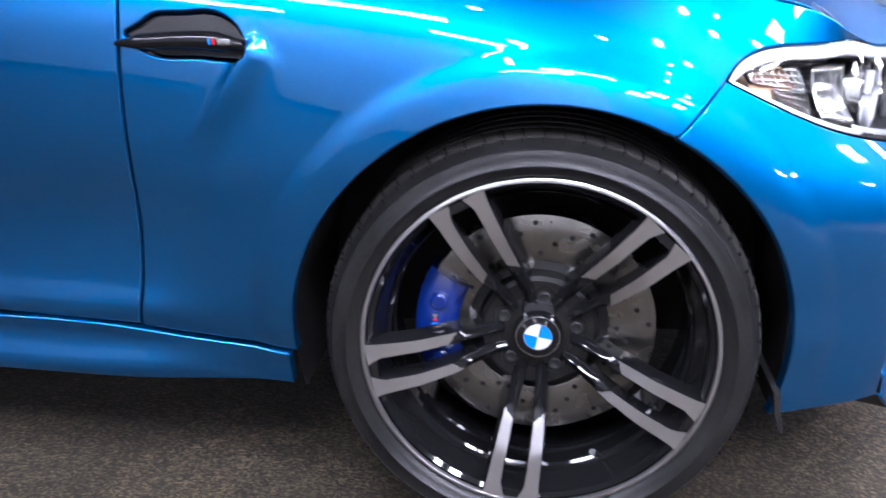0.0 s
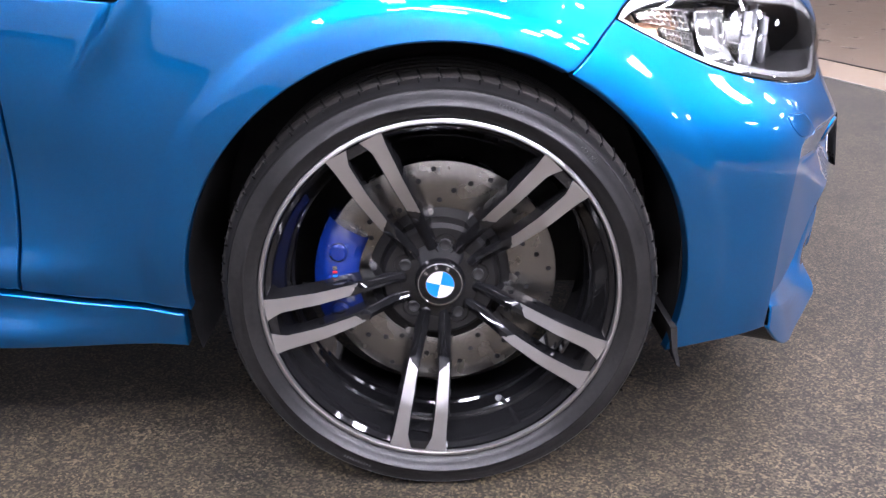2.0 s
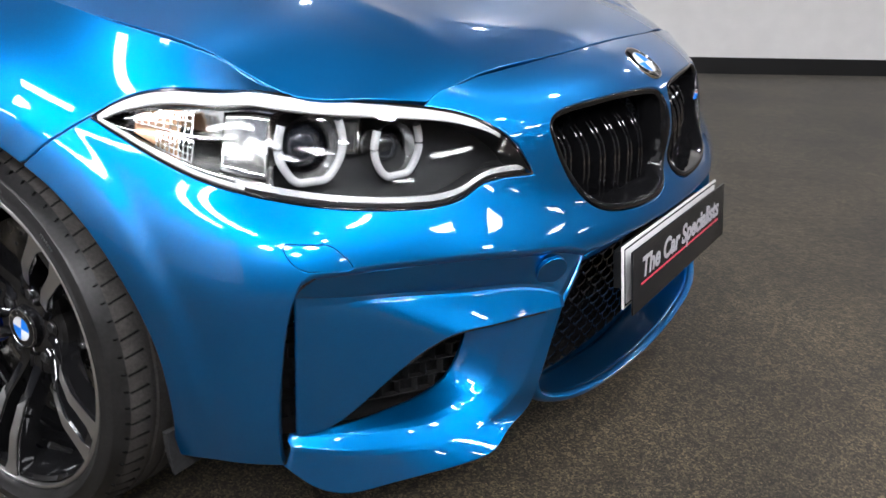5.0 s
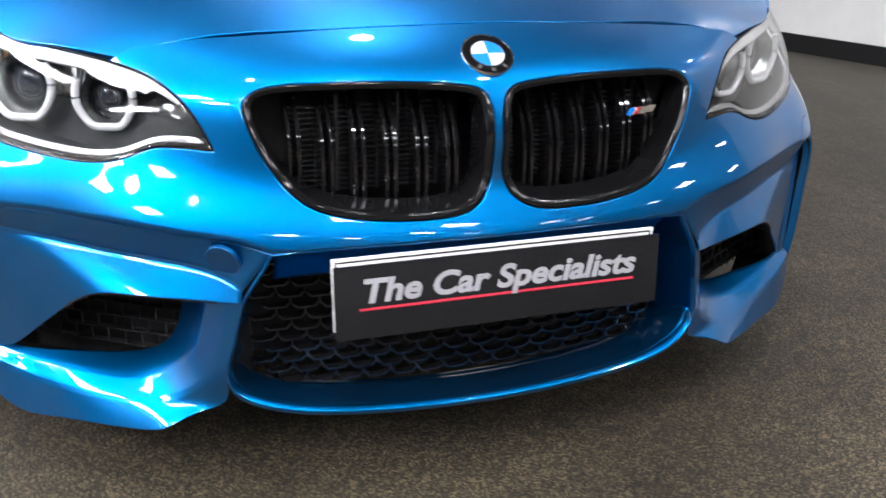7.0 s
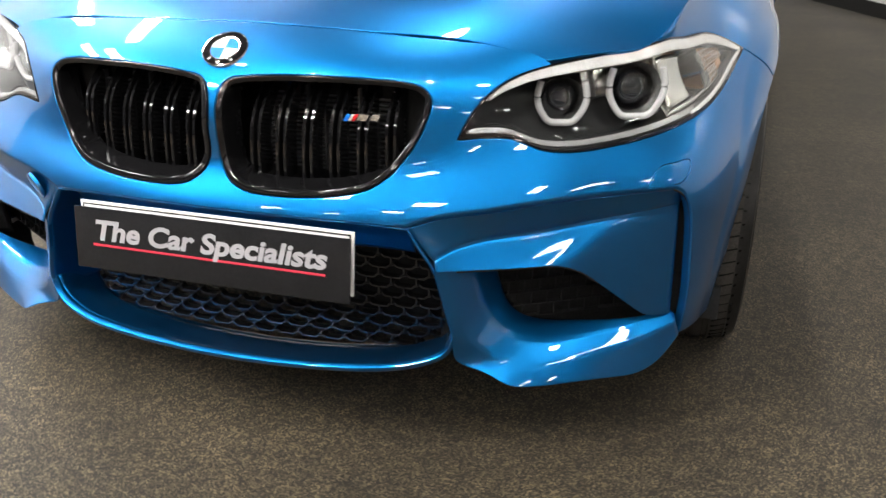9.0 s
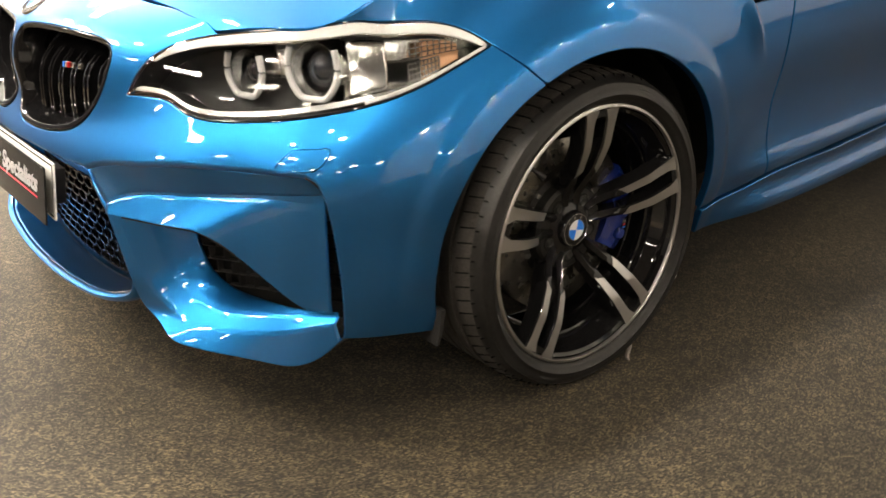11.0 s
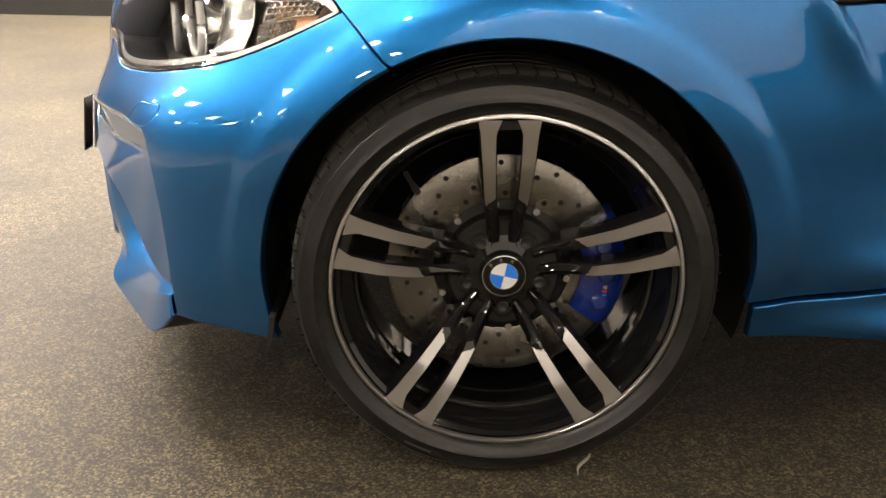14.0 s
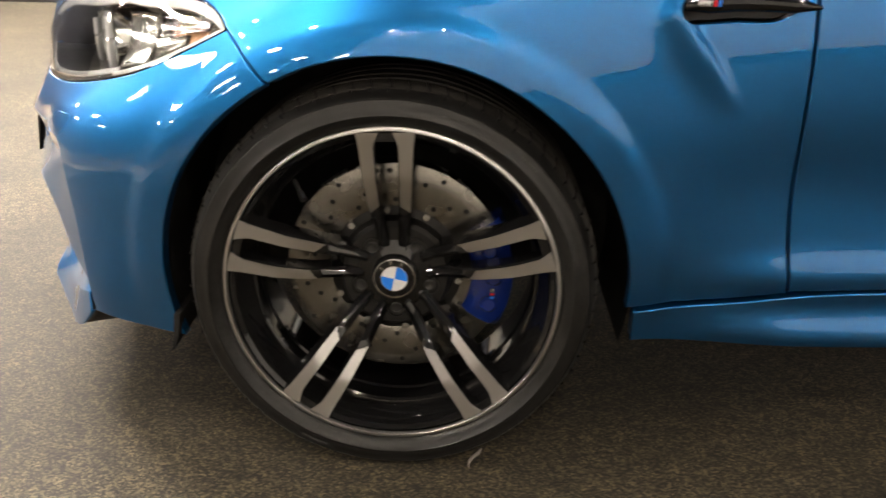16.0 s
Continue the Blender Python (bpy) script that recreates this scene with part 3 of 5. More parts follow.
# out of view; made white to brighten the upright front panels
wall("wall_east", (19.0, 15.5), (19.0, -6.5), 3.3, 0.15, WALL_WHITE, "unseen far end wall, made white to brighten the car front")
wall("wall_far", (-9.0, 15.5), (19.0, 15.5), 3.3, 0.15, WALL_WHITE, "plain far wall of the showroom")
slab("ceiling", (-9.2, -6.6, 3.3), (19.2, 15.7, 3.4), CEILING, label="grey suspended ceiling", category="ceiling")


# ---- ceiling lamps, out of view: kinds known from reflections, number and places guessed ----
def ceiling_lamp(x, y, wide, long, glowing):
    lamp = thing("ceiling_light", "unseen slim rectangular led panel under the grey ceiling, place guessed", "ceiling light", "ceiling lights")
    bm = bmesh.new()
    box(bm, (long + 0.04, wide + 0.04, 0.03), (0, 0, -0.017), 0.004)
    part("frame", bm, LAMP_FRAME, lamp)
    bm = bmesh.new()
    box(bm, (long, wide, 0.006), (0, 0, -0.0355))
    part("diffuser", bm, glowing, lamp, "glowing white diffuser")
    lamp.matrix_basis = pose(x, y, 3.3)
    return lamp


def spot_lamp(x, y):
    lamp = thing("ceiling_spotlight", "unseen round white spotlight in the ceiling, place guessed", "spotlight", "ceiling spotlights")
    bm = bmesh.new()
    lathe(bm, [(0.03, 0), (0.06, 0), (0.062, -0.012), (0.058, -0.02), (0.046, -0.014), (0.044, -0.004)], 24)
    part("bezel", bm, LAMP_FRAME, lamp)
    bm = bmesh.new()
    lathe(bm, [(0.0005, -0.010), (0.02, -0.011), (0.0435, -0.009)], 24)
    part("lens", bm, SPOT, lamp, "glowing spot lens")
    lamp.matrix_basis = pose(x, y, 3.298, 90, 0, 0)
    return lamp


def downlight(x, y):
    lamp = thing("ceiling_downlight", "unseen wide round white downlight in the ceiling, place guessed", "downlight", "ceiling downlights")
    bm = bmesh.new()
    lathe(bm, [(0.05, 0), (0.115, 0), (0.117, -0.010), (0.112, -0.018), (0.094, -0.012), (0.091, -0.004)], 32)
    part("bezel", bm, LAMP_FRAME, lamp)
    bm = bmesh.new()
    lathe(bm, [(0.0005, -0.010), (0.05, -0.011), (0.0905, -0.008)], 32)
    part("diffuser", bm, DOWN, lamp, "glowing round diffuser")
    lamp.matrix_basis = pose(x, y, 3.298, 90, 0, 0)
    return lamp


big = ceiling_lamp(-0.6, -2.6, 0.30, 1.2, LED)
for x, y in ((1.0, -3.2), (-3.2, -2.6), (-1.9, -3.9), (0.4, -3.9)):
    copy_thing(big, pose(x, y, 3.3))
square = ceiling_lamp(4.9, -0.5, 0.58, 0.58, LED)
# those from x = 8 on are added to brighten the far hall and nose
for x, y in ((3.6, -2.4), (8.0, -2.5), (8.0, 1.0), (11.0, -1.0)):
    copy_thing(square, pose(x, y, 3.3))
# stronger panels added only to brighten the carpet and the right front corner
bright = ceiling_lamp(2.8, -3.4, 0.58, 0.58, LED_FILL)
for x, y in ((4.0, -3.9), (2.5, -4.4)):
    copy_thing(bright, pose(x, y, 3.3))
# unseen, most of them added to brighten the hall beyond the white wall
dim = ceiling_lamp(5.6, 1.4, 0.58, 0.58, LED_DIM)
for x, y in ((3.9, 3.6), (8.0, 4.5), (11.0, 3.0), (4.6, 7.6), (7.5, 9.0), (3.4, 10.0), (10.5, 7.5)):
    copy_thing(dim, pose(x, y, 3.3))
spot = spot_lamp(1.2, -1.3)
# the last six are added close to the white wall, only to brighten it
for x, y in ((0.2, -1.4), (2.3, -1.2), (1.7, 1.0), (2.7, -3.6), (4.0, 1.0), (1.12, 5.42), (0.05, 4.65), (-1.05, 3.85), (-2.35, 3.20), (-3.75, 2.60), (-5.2, 1.95)):
    copy_thing(spot, pose(x, y, 3.298, 90, 0, 0))
down = downlight(-0.5, 0.2)
# hotspots on the bonnet show the kind; most are added to light the front
for x, y in ((-2.6, 0.3), (1.9, -0.5), (3.2, 0.6), (1.9, 1.9), (3.2, -1.5), (2.6, -0.6)):
    copy_thing(down, pose(x, y, 3.298, 90, 0, 0))


# ---- the car: outlines on the skin ----
XYZ, XZ, YZ = (0, 1, 2), (0, 2), (1, 2)


def arch_run(a0, a1, n, axle=-0.003, r=ARCH_R):
    return on_skin([(axle + r * math.cos(radians(a)), WHEEL_Z + r * math.sin(radians(a))) for a in np.linspace(a0, a1, n)], XZ)


car = thing("coupe_car", "metallic blue sports coupe with black wheels parked on carpet", "car")
V_TOP = VK[-1] - 0.001

HOOD_SEAM = on_skin([(.653, 0, .762), (.638, .244, .755), (.605, .413, .742), (.588, .500, .729), (.584, .536, .711)], XYZ)
LAMP_IN = on_skin([(.584, .536, .711), (.627, .485, .697), (.655, .458, .680), (.680, .433, .654), (.706, .406, .600)], XYZ)
LAMP_LOW = on_skin([(.706, .406, .600), (.682, .462, .603), (.668, .490, .600), (.656, .528, .585), (.641, .562, .577), (.600, .622, .576), (.545, .692, .586),
                    (.480, .752, .602), (.410, .795, .622), (.345, .816, .645), (.290, .832, .672), (.238, .847, .701)], XYZ)
LAMP_TOP = on_skin([(.584, .536, .711), (.525, .615, .724), (.448, .696, .737), (.390, .733, .738), (.330, .758, .736), (.285, .784, .731), (.258, .812, .720), (.238, .847, .701)], XYZ)
SEAM = np.concatenate([LAMP_LOW[-1:], on_skin([(.205, .885, .670), (.172, .916, .637)], XYZ)])
SILL_LINE = on_skin([(-.375, .287), (-.46, .298), (-.545, .308), (-.612, .319)], XZ)
DOOR_FRONT = on_skin([(-.612, .319), (-.600, .41), (-.588, .574), (-.580, .735), (-.578, .815), (-.590, .895)], XZ)
CREASE = on_skin([(.561, .756, .505), (.589, .715, .506), (.643, .626, .504), (.698, .541, .501), (.737, .456, .489), (.765, .377, .476), (.778, .340, .462)], XYZ)
SLOT = on_skin([(.519, .793, .212), (.521, .797, .285), (.528, .794, .377), (.540, .786, .462), (.547, .776, .489), (.561, .756, .505)], XYZ)
INTAKE_TOP = on_skin([(.778, .340, .462), (.785, .305, .466), (.801, .205, .471), (.810, .100, .473), (.814, 0, .473)], XYZ)
FLANK_LOW = on_skin([(.519, .212), (.490, .210), (.42, .204), (.345, .198)], XZ)

half = chain(INTAKE_TOP[::-1], CREASE[::-1], SLOT[::-1], FLANK_LOW, arch_run(-18.1, 62.5, 12), SEAM[::-1], LAMP_LOW[::-1], LAMP_IN[::-1], HOOD_SEAM[::-1])
half[0, 0] = 0.0
half = half[half[:, 0] > 1e-4]
whole = np.concatenate([[INTAKE_TOP[-1]], half, [HOOD_SEAM[0]], flip(half)])
whole[0, 0] = whole[len(half) + 1, 0] = 0.0

KIDNEY = on_skin([(.010, .662), (.022, .683), (.045, .690), (.100, .695), (.175, .697), (.257, .695), (.320, .690), (.347, .682), (.361, .668), (.361, .644), (.348, .606),
                  (.325, .567), (.305, .543), (.280, .525), (.237, .512), (.169, .504), (.100, .503), (.057, .508), (.029, .522), (.011, .552), (.008, .602)], YZ)


def ring_of(points, n):
    pts = np.concatenate([points, points[:1]])
    ext = np.concatenate([points[-3:], points, points[:4]])
    k = np.r_[0, np.cumsum(np.linalg.norm(np.diff(ext, axis=0), axis=1))]
    at = np.linspace(k[3], k[3 + len(points)], n, endpoint=False)
    return spline_basis(k, spline_second(k), at) @ ext


KIDNEY = ring_of(KIDNEY, 120)
WASHER = on_skin([(.588, .712, .515), (.578, .722, .536), (.567, .731, .548), (.545, .755, .552), (.521, .776, .550), (.527, .778, .538), (.548, .766, .517), (.565, .742, .513)], XYZ)
WASHER = ring_of(WASHER, 40)
crease_pts = skin(CREASE)
SOFT_LINE = [(a * m, b * m) for m in (np.array((1.0, 1, 1)), np.array((1.0, -1, 1))) for a, b in zip(crease_pts, crease_pts[1:])]
bumper = panel("front_bumper", whole, PAINT, car, "metallic blue moulded front bumper", holes=[KIDNEY, flip(KIDNEY), (WASHER, .0014, .0010), (flip(WASHER), .0014, .0010)], step=0.010,
               soft=(SOFT_LINE, 0.010))
for sgn in (1, -1):
    w = WASHER if sgn > 0 else flip(WASHER)
    panel("washer_cover", w, PAINT, bumper, "", step=0.012, gap=0.0014, round_r=0.0010, depth=0.004)
bm = bmesh.new()
lathe(bm, [(.0004, .0010), (.020, .0010), (.0256, .0007), (.0264, -.0002), (.0266, -.006)], 48)
bmesh.ops.transform(bm, matrix=Matrix.Translation((.7485, -.408, .4495)) @ Vector((.78, -.52, -.36)).to_track_quat("Y", "Z").to_matrix().to_4x4(), verts=bm.verts)
part("tow_hook_cover", bm, PAINT, bumper, "round blue tow hook cover")

# fenders, doors, quarters and sills, left and right
top_run = np.array([(u, V_TOP) for u in np.linspace(DOOR_FRONT[-1][0], on_skin([(.448, .696, .740)], XYZ)[0][0], 12)])
lamp_back = LAMP_TOP[2:]
FENDER = chain(lamp_back, SEAM, arch_run(62.5, 184, 22), np.concatenate([arch_run(184, 184, 1), SILL_LINE[:1]]), SILL_LINE, DOOR_FRONT, np.concatenate([DOOR_FRONT[-1:], top_run[:1]]), top_run)
DOOR_BACK = on_skin([(-1.76, .330), (-1.74, .45), (-1.71, .60), (-1.70, .75), (-1.72, .90)], XZ)
DOOR = chain(on_skin([(-1.76, .330), (-1.2, .330), (-.90, .327), (-.612, .319)], XZ), DOOR_FRONT, [DOOR_FRONT[-1], (DOOR_FRONT[-1][0], V_TOP)],
             [(DOOR_FRONT[-1][0], V_TOP), (DOOR_BACK[-1][0], V_TOP)], [(DOOR_BACK[-1][0], V_TOP), DOOR_BACK[-1]], DOOR_BACK[::-1])
u_end = UK[-1] - 0.02
QUARTER = chain(DOOR_BACK, [DOOR_BACK[-1], (DOOR_BACK[-1][0], V_TOP)], [(DOOR_BACK[-1][0], V_TOP), (u_end, V_TOP)], [(u_end, V_TOP), (u_end, 0.10)],
                np.concatenate([[(u_end, 0.10)], arch_run(-12, -12, 1, AXLE_BACK, 0.372)]), arch_run(-12, 178, 30, AXLE_BACK, 0.372), np.concatenate([arch_run(178, 178, 1, AXLE_BACK, 0.372), on_skin([(-2.30, .330), (-1.76, .330)], XZ)]))
SILL = chain(on_skin([(-.380, .281), (-.46, .292), (-.545, .302), (-.612, .313), (-.90, .321), (-1.2, .324), (-2.31, .324)], XZ), on_skin([(-2.31, .324), (-2.31, .225)], XZ),
             on_skin([(-2.31, .225), (-1.2, .228), (-.70, .228), (-.383, .222)], XZ), on_skin([(-.383, .222), (-.380, .281)], XZ))
GILL = on_skin([(-.571, .764), (-.552, .776), (-.535, .788), (-.49, .793), (-.446, .794), (-.418, .780), (-.402, .757), (-.399, .742), (-.414, .733), (-.47, .734), (-.535, .738), (-.558, .752)], XZ)
GILL = ring_of(GILL, 60)
for sgn in (1, -1):
    at = (lambda o: o) if sgn > 0 else flip
    fender = panel("front_fender", at(FENDER), PAINT, car, "metallic blue flared front wing", holes=[at(GILL)], step=0.009)
    door = panel("door", at(DOOR), PAINT, car, "metallic blue closed door", step=0.022, gap=0.0062)
    panel("rear_quarter", at(QUARTER), PAINT, car, "metallic blue flared rear quarter", step=0.028)
    panel("side_sill", at(SILL), PAINT, car, "metallic blue side sill", step=0.016, sink=-0.004)
    # gill: black bezel with a fin and a small badge
    back = panel("gill", at(GILL), BLACK_TRIM, fender, "black side gill behind the wheel", step=0.012, gap=0.004, round_r=0.002, depth=0.01, sink=0.008)
    fin = skin(on_skin([(-.585, .752), (-.53, .756), (-.46, .757), (-.402, .752)], XZ)) * (1, sgn, 1)
    bm = bmesh.new()
    rings = []
    for q, hgt, dep in zip(curve_through(fin, 16), np.interp(np.arange(16), [0, 3, 12, 15], [.003, .011, .013, .006]), np.interp(np.arange(16), [0, 3, 15], [.003, .013, .008])):
        rings.append([q + np.array((0, sgn * (dep * c), s * hgt)) for c, s in [(math.cos(a), math.sin(a)) for a in np.linspace(0, 2 * math.pi, 12, endpoint=False)]])
    loops(bm, rings, True, (True, True))
    part("gill_fin", bm, BLACK_GLOSS, fender, "gloss black gill fin")
    for n, (mat, x) in enumerate(((BADGE_BLUE, -.446), (BADGE_RED, -.440), (SATIN, -.426))):
        q = skin(on_skin([(x, .757)], XZ))[0] * (1, sgn, 1)
        bm = bmesh.new()
        box(bm, (.004 if n < 2 else .018, .003, .008), q + np.array((0, sgn * .012, 0)), 0.0006)
        part("gill_badge", bm, mat, fender)

# ---- bonnet ----
HOOD_ROWS = [
    [(.6475, 0, .7635), (.6325, .244, .7565), (.600, .413, .7435), (.582, .527, .7170)],
    [(.575, 0, .792), (.565, .25, .785), (.545, .44, .766), (.5255, .6115, .7268)],
    [(.450, 0, .822), (.450, .30, .815), (.450, .54, .786), (.449, .6925, .7400)],
    [(.385, 0, .836), (.385, .31, .830), (.386, .56, .808), (.386, .7225, .7765)],
    [(.230, 0, .862), (.230, .34, .858), (.230, .60, .843), (.236, .7465, .8135)],
    [(-.20, 0, .912), (-.20, .36, .908), (-.20, .62, .900), (-.20, .774, .880)],
    [(-.75, 0, .962), (-.75, .40, .957), (-.72, .66, .945), (-.66, .796, .920)],
]
full_rows = [[(x, -y, z) for x, y, z in r[:0:-1]] + r for r in HOOD_ROWS]
lines = np.array([curve_through(r, 97) for r in full_rows])
k_rows = np.r_[0, np.cumsum(np.linalg.norm(np.diff(lines, axis=0), axis=-1).mean(1))]
grid = np.einsum("vr,rux->vux", spline_basis(k_rows, spline_second(k_rows), np.linspace(0, k_rows[-1], 70)), lines)
lift = np.exp(-((np.abs(grid[..., 1]) - .40) / .035) ** 2) * smooth_step((.62 - grid[..., 0]) / .25)
grid[..., 2] += .006 * lift
g_u, g_v = np.gradient(grid, axis=1), np.gradient(grid, axis=0)
up = np.cross(g_u, g_v)
up *= np.sign(up[..., 2:3]) / np.linalg.norm(up, axis=-1, keepdims=True)
nv, nu = grid.shape[:2]
verts, norms, faces = [grid.reshape(-1, 3)], [up.reshape(-1, 3)], []
for i in range(nv - 1):
    for j in range(nu - 1):
        faces.append((i * nu + j, i * nu + j + 1, (i + 1) * nu + j + 1, (i + 1) * nu + j))
rim = [j for j in range(nu)] + [i * nu + nu - 1 for i in range(1, nv)] + [(nv - 1) * nu + j for j in range(nu - 2, -1, -1)] + [i * nu for i in range(nv - 2, 0, -1)]
flat_p, flat_n = verts[0][rim], norms[0][rim]
along = np.roll(flat_p, -1, 0) - np.roll(flat_p, 1, 0)
out = np.cross(along, flat_n)
out /= np.linalg.norm(out, axis=1, keepdims=True)
out *= np.sign((out * (flat_p - grid.mean((0, 1)))).sum(1, keepdims=True))
last, count = rim, nv * nu
for a in (40, 90, 91):
    c, sn = math.cos(radians(a)), math.sin(radians(a))
    verts.append(flat_p + out * .002 * sn - flat_n * .002 * (1 - c) - (flat_n * .014 if a == 91 else 0))
    norms.append(flat_n * c + out * sn)
    here = list(range(count, count + len(rim)))
    count += len(rim)
    faces += [(last[i], here[i], here[(i + 1) % len(rim)], last[(i + 1) % len(rim)]) for i in range(len(rim))]
    last = here
under(mesh_object("bonnet", np.concatenate(verts), faces, PAINT, np.concatenate(norms)), car, "metallic blue bonnet")

# ---- inner body: dark masses behind the openings ----
# two plain blocks fill the hidden inside and stop light passing through
bm = bmesh.new()
box(bm, (3.75, 1.10, 0.46), (-1.38, 0, 0.42), 0.03)
part("underbody", bm, BLACK_DEEP, car, "plain dark block in place of underbody and engine bay")
bm = bmesh.new()
box(bm, (0.10, 0.80, 0.34), (0.545, 0, 0.41), 0.02)
part("dark_filler", bm, BLACK_DEEP, car, "plain dark block filling the space behind the bumper")
for sgn in (1, -1):
    for axle in (-0.003, AXLE_BACK):
        bm = bmesh.new()
        lathe(bm, [(0.02, 0.54), (0.374, 0.54), (0.378, 0.60), (0.380, 0.84)], 48, -18 if axle > -1 else -20, 196)
        bmesh.ops.transform(bm, matrix=pose(axle, 0, WHEEL_Z) @ Matrix.Diagonal((1, sgn, 1, 1)), verts=bm.verts)
        part("wheel_arch_liner", bm, BLACK_DEEP, car, "black felt wheel arch liner")
    # flap of the liner hanging before the wheel
    bm = bmesh.new()
    prism(bm, [(.346, .245), (.356, .245), (.360, .205), (.366, .178), (.361, .180), (.352, .205)], (sgn * 0.66, sgn * 0.862), axis=1)
    part("arch_flap", bm, BLACK_DEEP, car, "black rubber flap before the wheel")

# cabin above the belt line
rows = [[(-.60, -.74, .93), (-.62, -.4, .965), (-.62, 0, .975), (-.62, .4, .965), (-.60, .74, .93)],
        [(-1.00, -.66, 1.17), (-1.02, 0, 1.20), (-1.00, .66, 1.17)],
        [(-1.32, -.585, 1.355), (-1.34, 0, 1.385), (-1.32, .585, 1.355)]]
sheet("windscreen", rows, 40, 20, GLASS_DARK, car, "dark tinted windscreen")
rows = [[(-1.32, -.585, 1.357), (-1.34, 0, 1.387), (-1.32, .585, 1.357)], [(-1.80, -.58, 1.385), (-1.80, 0, 1.41), (-1.80, .58, 1.385)],
        [(-2.35, -.55, 1.33), (-2.37, 0, 1.36), (-2.35, .55, 1.33)]]
sheet("roof", rows, 40, 20, PAINT, car, "metallic blue roof")
rows = [[(-2.35, -.55, 1.33), (-2.37, 0, 1.36), (-2.35, .55, 1.33)], [(-2.80, -.58, 1.14), (-2.83, 0, 1.16), (-2.80, .58, 1.14)], [(-3.12, -.66, .955), (-3.14, 0, .985), (-3.12, .66, .955)]]
sheet("rear_window", rows, 40, 20, GLASS_DARK, car, "dark tinted rear window")
rows = [[(-3.10, -.74, .935), (-3.12, 0, .975), (-3.10, .74, .935)], [(-3.48, -.72, .945), (-3.55, 0, .97), (-3.48, .72, .945)], [(-3.60, -.74, .70), (-3.70, 0, .72), (-3.60, .74, .70)], [(-3.55, -.74, .25), (-3.66, 0, .25), (-3.55, .74, .25)]]
sheet("tail", rows, 40, 30, PAINT, car, "metallic blue boot lid and tail")
for sgn in (1, -1):
    rows = [[(-.64, .79, .918), (-1.7, .812, .938), (-3.05, .76, .945)], [(-1.0, .70, 1.13), (-1.9, .70, 1.20), (-2.85, .66, 1.10)], [(-1.34, .588, 1.352), (-1.85, .58, 1.378), (-2.36, .552, 1.325)]]
    sheet("side_window", rows, 40, 16, GLASS_DARK, car, "dark tinted side window", mirror=sgn < 0)

# ---- lower front: intake, pillars, air curtains, blades ----
LIP = [(.739, .413, .252), (.741, .404, .226), (.755, .368, .205), (.770, .318, .194), (.783, .220, .183), (.790, .110, .177), (.792, 0, .175)]
lip_full = LIP + [(x, -y, z) for x, y, z in LIP[-2::-1]]
off = lambda rows, dx, dz, sy=1.0: [(x + dx, y * sy, z + dz) for x, y, z in rows]
sheet("lower_lip", [off(lip_full, -.012, .006, .985), off(lip_full, -.003, .006), off(lip_full, .001, .002), off(lip_full, -.001, -.004), off(lip_full, -.020, -.011), off(lip_full, -.12, -.014, .96)], 100, 30, PAINT, bumper, "blue lower lip of the centre intake", thick=0.002)
sheet("intake_tray", [off(lip_full, -.011, .005, .985), [(x - .050, y * .965, z - .002) for x, y, z in lip_full], [(x - .105, y * .94, z - .012) for x, y, z in lip_full]], 90, 12, PAINT, bumper, "blue painted floor of the centre intake", thick=0.002)
top_half = [tuple(p) for p in skin(INTAKE_TOP)]
top_full = top_half + [(x, -y, z) for x, y, z in top_half[-2::-1]]
sheet("intake_brow", [off(top_full, -.004, -.003), off(top_full, -.030, -.008, .985), [(x - .070, y * .97, z - .050) for x, y, z in top_full], [(x - .085, y * .97, z - .075) for x, y, z in top_full]], 90, 18, PAINT, bumper, "blue painted brow inside the centre intake", thick=0.002)
mean = lambda p, q, f, dx=0.0: [tuple(a + (b - a) * f + (dx if k == 0 else 0) for k, (a, b) in enumerate(zip(u, v))) for u, v in zip(p, q)]
